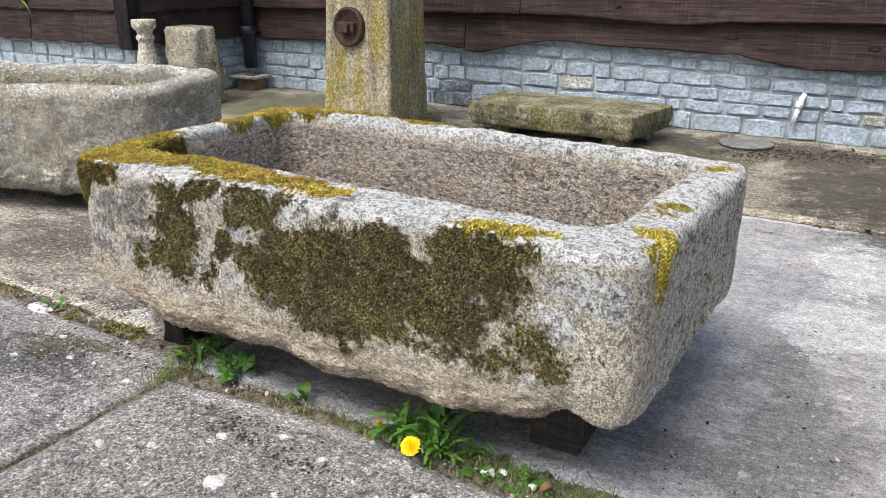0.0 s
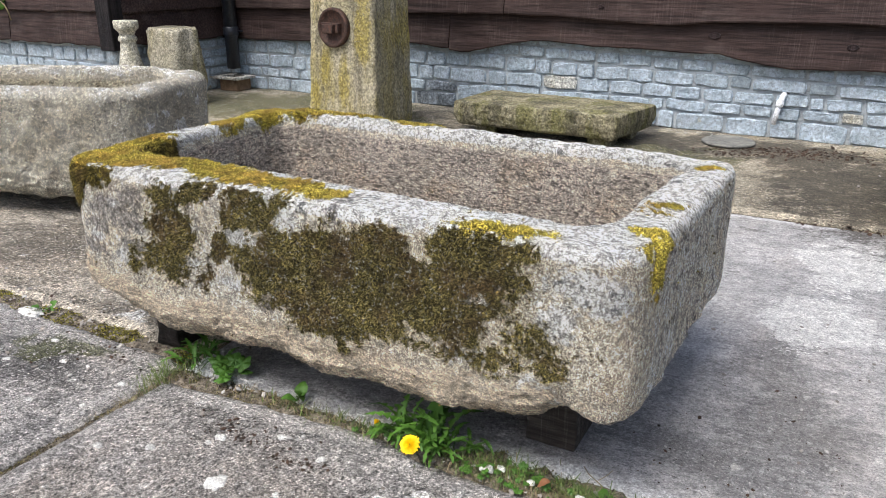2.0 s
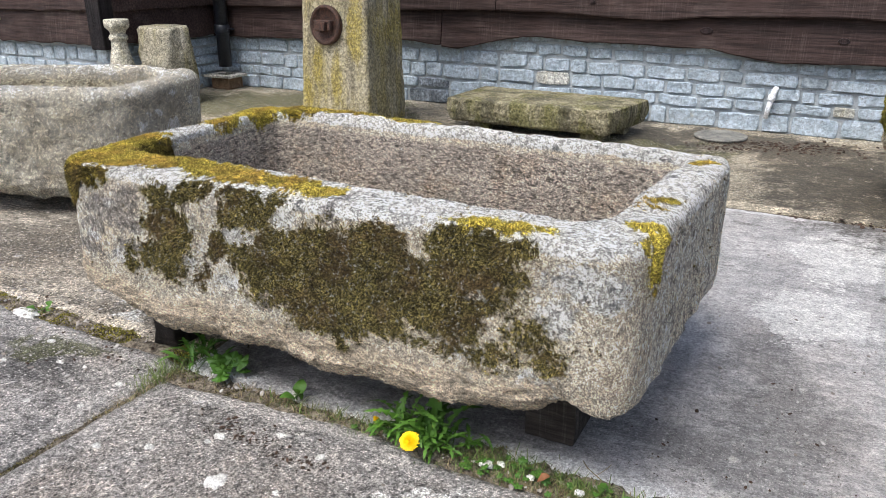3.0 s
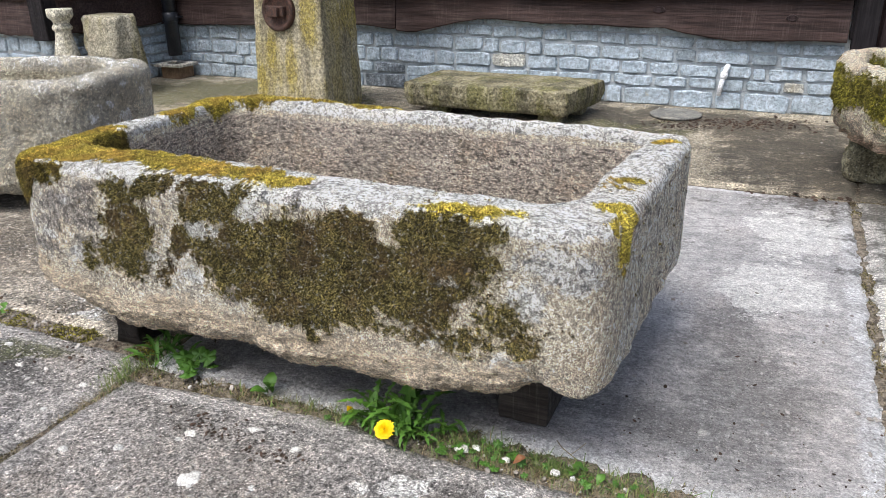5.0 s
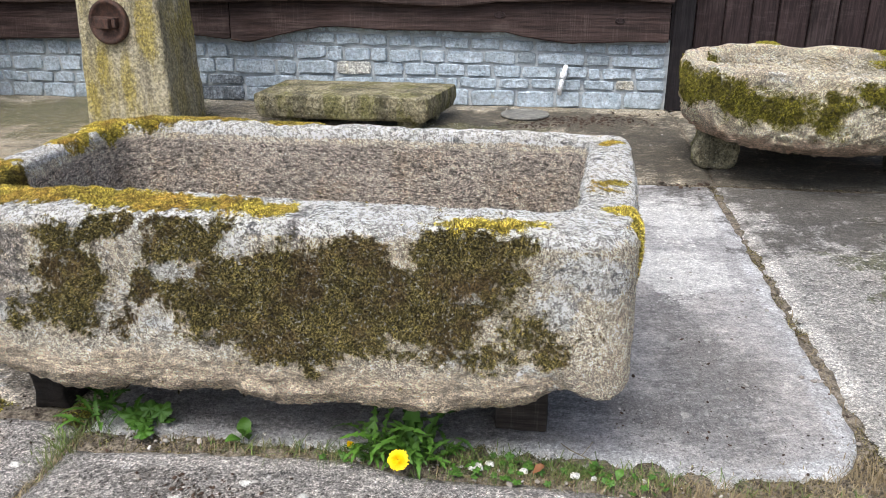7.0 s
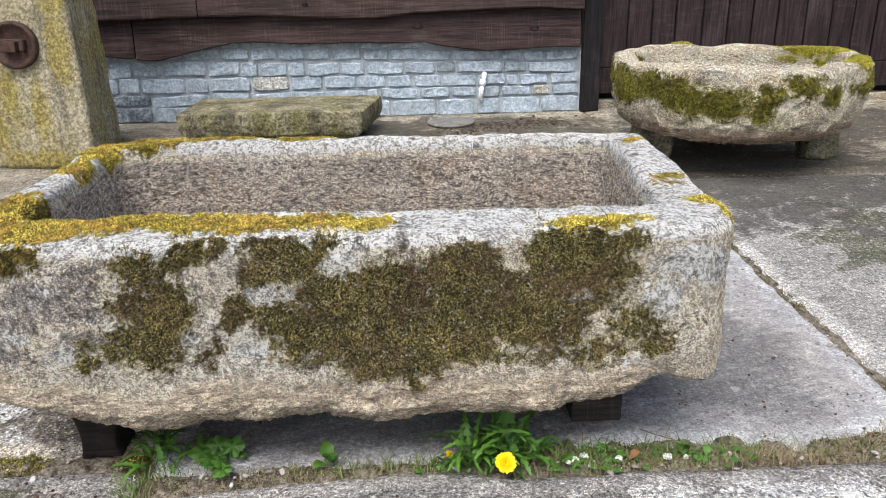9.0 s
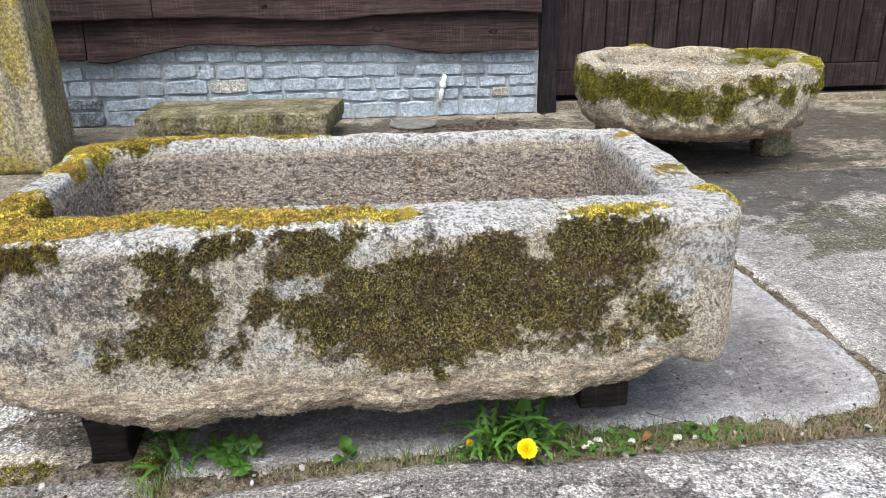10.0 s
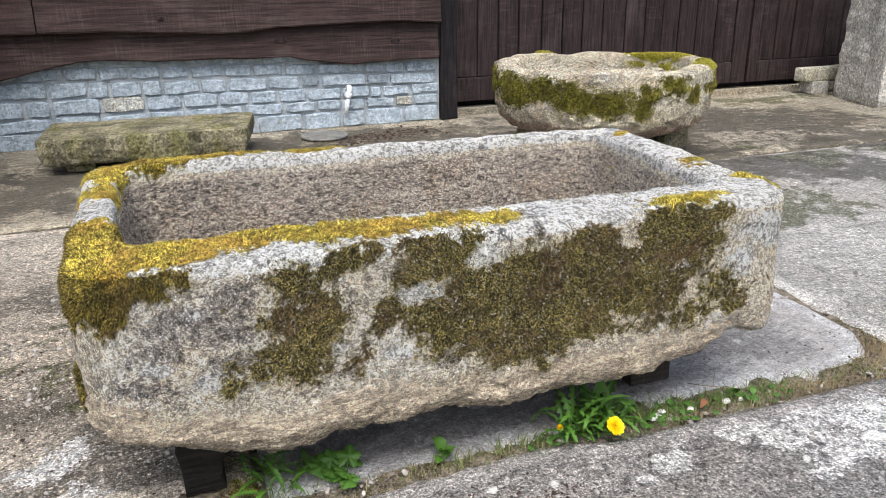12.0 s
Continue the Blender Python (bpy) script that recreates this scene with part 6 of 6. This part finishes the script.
def scatter(name, label, category, spots, mat, seed, small, large, flat=0.6):
    """Little stones or crumbs as stuff: (x, y, spread x, spread y, count)."""
    rnd = random.Random(seed)
    bm = bmesh.new()
    bmesh.ops.create_icosphere(bm, subdivisions=1, radius=1.0)
    pts, tris = [v.co.copy() for v in bm.verts], [[v.index for v in f.verts] for f in bm.faces]
    bm.free()
    verts, faces = [], []
    for cx, cy, sx, sy, count in spots:
        for _ in range(count):
            s = small + (large - small) * rnd.random() ** 3
            at, q = Vector((rnd.gauss(cx, sx), rnd.gauss(cy, sy), s * flat * 0.5)), Euler((rnd.random() * 0.6, rnd.random() * 0.6, rnd.random() * 6)).to_quaternion()
            sc = Vector((rnd.uniform(0.7, 1.4), rnd.uniform(0.6, 1.1), flat * rnd.uniform(0.6, 1.1)))
            k = len(verts)
            verts += [at + q @ Vector((p.x * sc.x, p.y * sc.y, p.z * sc.z)) * s * rnd.uniform(0.85, 1.15) for p in pts]
            faces += [[k + i for i in t] for t in tris]
    return tagged(new(name, mesh_of(name, verts, faces, mat, False)), label, category, "", "stuff")


scatter("gravel", "loose grit and small pebbles on the concrete", "gravel", [(-1.32, 1.56, 0.05, 0.02, 50), (-0.2, 1.54, 0.25, 0.03, 90), (-0.5, 1.3, 0.7, 0.2, 120), (0.0, 2.4, 0.25, 0.5, 70), (-2.1, 1.6, 0.3, 0.12, 200), (-2.0, 2.0, 0.15, 0.3, 260), (-1.2, 1.4, 0.3, 0.1, 70), (1.0, 2.9, 0.8, 0.5, 260), (2.2, 4.5, 1.0, 0.6, 120), (-2.3, 2.6, 0.25, 0.4, 160), (-0.9, 5.55, 1.0, 0.05, 160), (-2.0, 4.2, 0.6, 0.4, 80), (0.3, 1.9, 0.03, 0.3, 40), (0.4, 4.9, 0.5, 0.4, 50)], PEBBLE, 31, 0.0018, 0.009)
scatter("leaf_litter", "dark crumbled leaf litter by the drain cover", "litter", [(-0.30, 5.20, 0.18, 0.07, 420), (-0.05, 5.32, 0.12, 0.08, 160), (-0.55, 5.05, 0.15, 0.05, 90), (0.15, 3.80, 0.2, 0.03, 60)], DEADLEAF, 32, 0.004, 0.014, 0.3)

scatter("dirt_crumbs", "dark crumbs of dried soil on the concrete", "dirt", [(-1.15, 1.40, 0.09, 0.025, 150), (-0.95, 1.37, 0.04, 0.015, 70), (-1.7, 1.58, 0.15, 0.05, 120), (-2.0, 2.1, 0.14, 0.3, 320), (-2.15, 1.68, 0.2, 0.05, 140), (-0.1, 1.75, 0.2, 0.05, 60), (-0.1, 1.95, 0.2, 0.2, 80)], DEADLEAF, 33, 0.0015, 0.006, 0.5)


def flake(name, x, y, rx, ry, mat, label, category, seed, z=0.0, thick=0.0025, group="", parent=None):
    """A ragged crust or scrap lying flat."""
    n = 40
    verts = [(0, 0, thick)]
    for ring, zz in ((0.6, thick), (0.92, thick * 0.8), (1.0, -0.006)):
        for i in range(n):
            a = math.tau * i / n
            r = ring * (1 + 0.38 * fbm((math.cos(a), math.sin(a), 0), 1.6, 4, seed))
            verts.append((rx * r * math.cos(a), ry * r * math.sin(a), zz))
    faces = [(0, 1 + i, 1 + (i + 1) % n) for i in range(n)]
    for k in range(2):
        faces += [(1 + k * n + i, 1 + (k + 1) * n + i, 1 + (k + 1) * n + (i + 1) % n, 1 + k * n + (i + 1) % n) for i in range(n)]
    ob = new(name, mesh_of(name, verts, faces, mat, True))
    ob.location = (x, y, z)
    return tagged(ob, label, category, group)


for i, (x, y, rx, ry) in enumerate(((-1.076, 1.227, 0.028, 0.026), (-2.235, 1.60, 0.05, 0.028), (-1.307, 1.253, 0.013, 0.01), (-0.926, 1.402, 0.012, 0.011), (-1.845, 1.429, 0.014, 0.01), (-0.93, 1.257, 0.014, 0.012), (-1.745, 1.251, 0.010, 0.008), (-1.60, 1.30, 0.008, 0.007), (-2.0, 1.36, 0.012, 0.009), (-1.42, 1.20, 0.012, 0.008), (-1.2, 1.33, 0.009, 0.008), (-0.70, 1.30, 0.012, 0.01), (-2.4, 1.45, 0.015, 0.01), (-1.19, 1.36, 0.016, 0.012), (-1.06, 1.43, 0.014, 0.010), (-1.98, 1.50, 0.016, 0.010), (-1.60, 1.42, 0.012, 0.009), (-0.82, 1.33, 0.010, 0.009), (-0.24, 1.37, 0.04, 0.022), (-0.33, 1.28, 0.03, 0.02), (-0.12, 1.30, 0.035, 0.02), (-0.02, 1.40, 0.03, 0.014))):
    flake("lichen_patch", x, y, rx, ry, LICHEN, "white crust of lichen on the concrete", "lichen", i * 2.3, 0.0005, 0.0012, "white lichen patches on the concrete")
for i, (x, y, r) in enumerate(((-0.575, 1.54, 0.017), (-0.545, 1.555, 0.010), (-0.47, 1.54, 0.009), (-0.36, 1.54, 0.011), (-0.32, 1.535, 0.006))):
    flake("pale_petal", x, y, r, r * 0.7, LICHEN, "curled white scrap lying in the grass", "petal", 50 + i, 0.013, 0.0015, "white scraps in the grass")
dead = new("dead_leaf", mesh_of("dead_leaf", *leaf_shape(0.028, 0.008, 0, 0.5, 77), RUSSET, True))
dead.matrix_world = pose(-0.45, 1.53, 0.012, 20, -10, 30)
tagged(dead, "curled brown dead leaf lying in the grass", "leaf")
bm = bmesh.new()
tube(bm, [(-0.39, 1.66, 0.004), (-0.37, 1.63, 0.01), (-0.33, 1.60, 0.012), (-0.325, 1.56, 0.03)], 0.0012, 5)
tube(bm, [(-0.345, 1.61, 0.012), (-0.33, 1.63, 0.02), (-0.32, 1.64, 0.03)], 0.0008, 5)
tagged(new("straw_stalk", bm_mesh("straw_stalk", bm, STRAW, True)), "bleached grass stalk on the concrete", "stalk")
rnd = random.Random(5)
bm = bmesh.new()
for _ in range(46):
    x = rnd.uniform(-1.55, -0.42)
    z = along(UNDER, x) + 0.012
    y = 1.60 + rnd.uniform(-0.01, 0.04)
    h = rnd.uniform(0.012, 0.035)
    tube(bm, [(x, y, z), (x + rnd.gauss(0, 0.006), y, z - h * 0.6), (x + rnd.gauss(0, 0.012), y - 0.004, z - h)], 0.0006, 4)
tagged(new("rootlets", bm_mesh("rootlets", bm, STRAW)), "fine dry rootlets hanging from the trough underside", "roots", "", "stuff")

bm = bmesh.new()
tube(bm, [(-6.40, 4.40, 0.82), (-6.40, 4.37, 0.80), (-6.36, 4.355, 0.775), (-6.30, 4.35, 0.74), (-6.27, 4.355, 0.68), (-6.28, 4.37, 0.62)], 0.006, 6)
creeper = tagged(new("creeper_stem", bm_mesh("creeper_stem", bm, STRAW, True)), "pale dry creeper stem hanging from the dark boards", "creeper")
for k in range(5):
    under("leaf", mesh_of("leaf", *leaf_shape(0.07, 0.018, 0, 0.2, 90 + k), LEAF, True), creeper, "green leaf", pose(-6.39 + 0.025 * k, 4.352, 0.79 - 0.015 * k, 20 * k, 20, 60 * k))

# ---- stones of the washed walls ----
stone_wall(wall_north, Matrix.Translation((0, WALL_Y, 0)), CORNER_X + 0.02, END_X - 0.02, 1, JOINTS)
stone_wall(wall_west, Matrix.Translation((0, LEFT_Y, 0)), -7.6, CORNER_X - 0.01, 2)
stone_wall(wall_west, Matrix.Translation((CORNER_X, LEFT_Y, 0)) @ pose(0, 0, 0, 0, 0, 90), 0.02, WALL_Y - LEFT_Y - 0.02, 3)
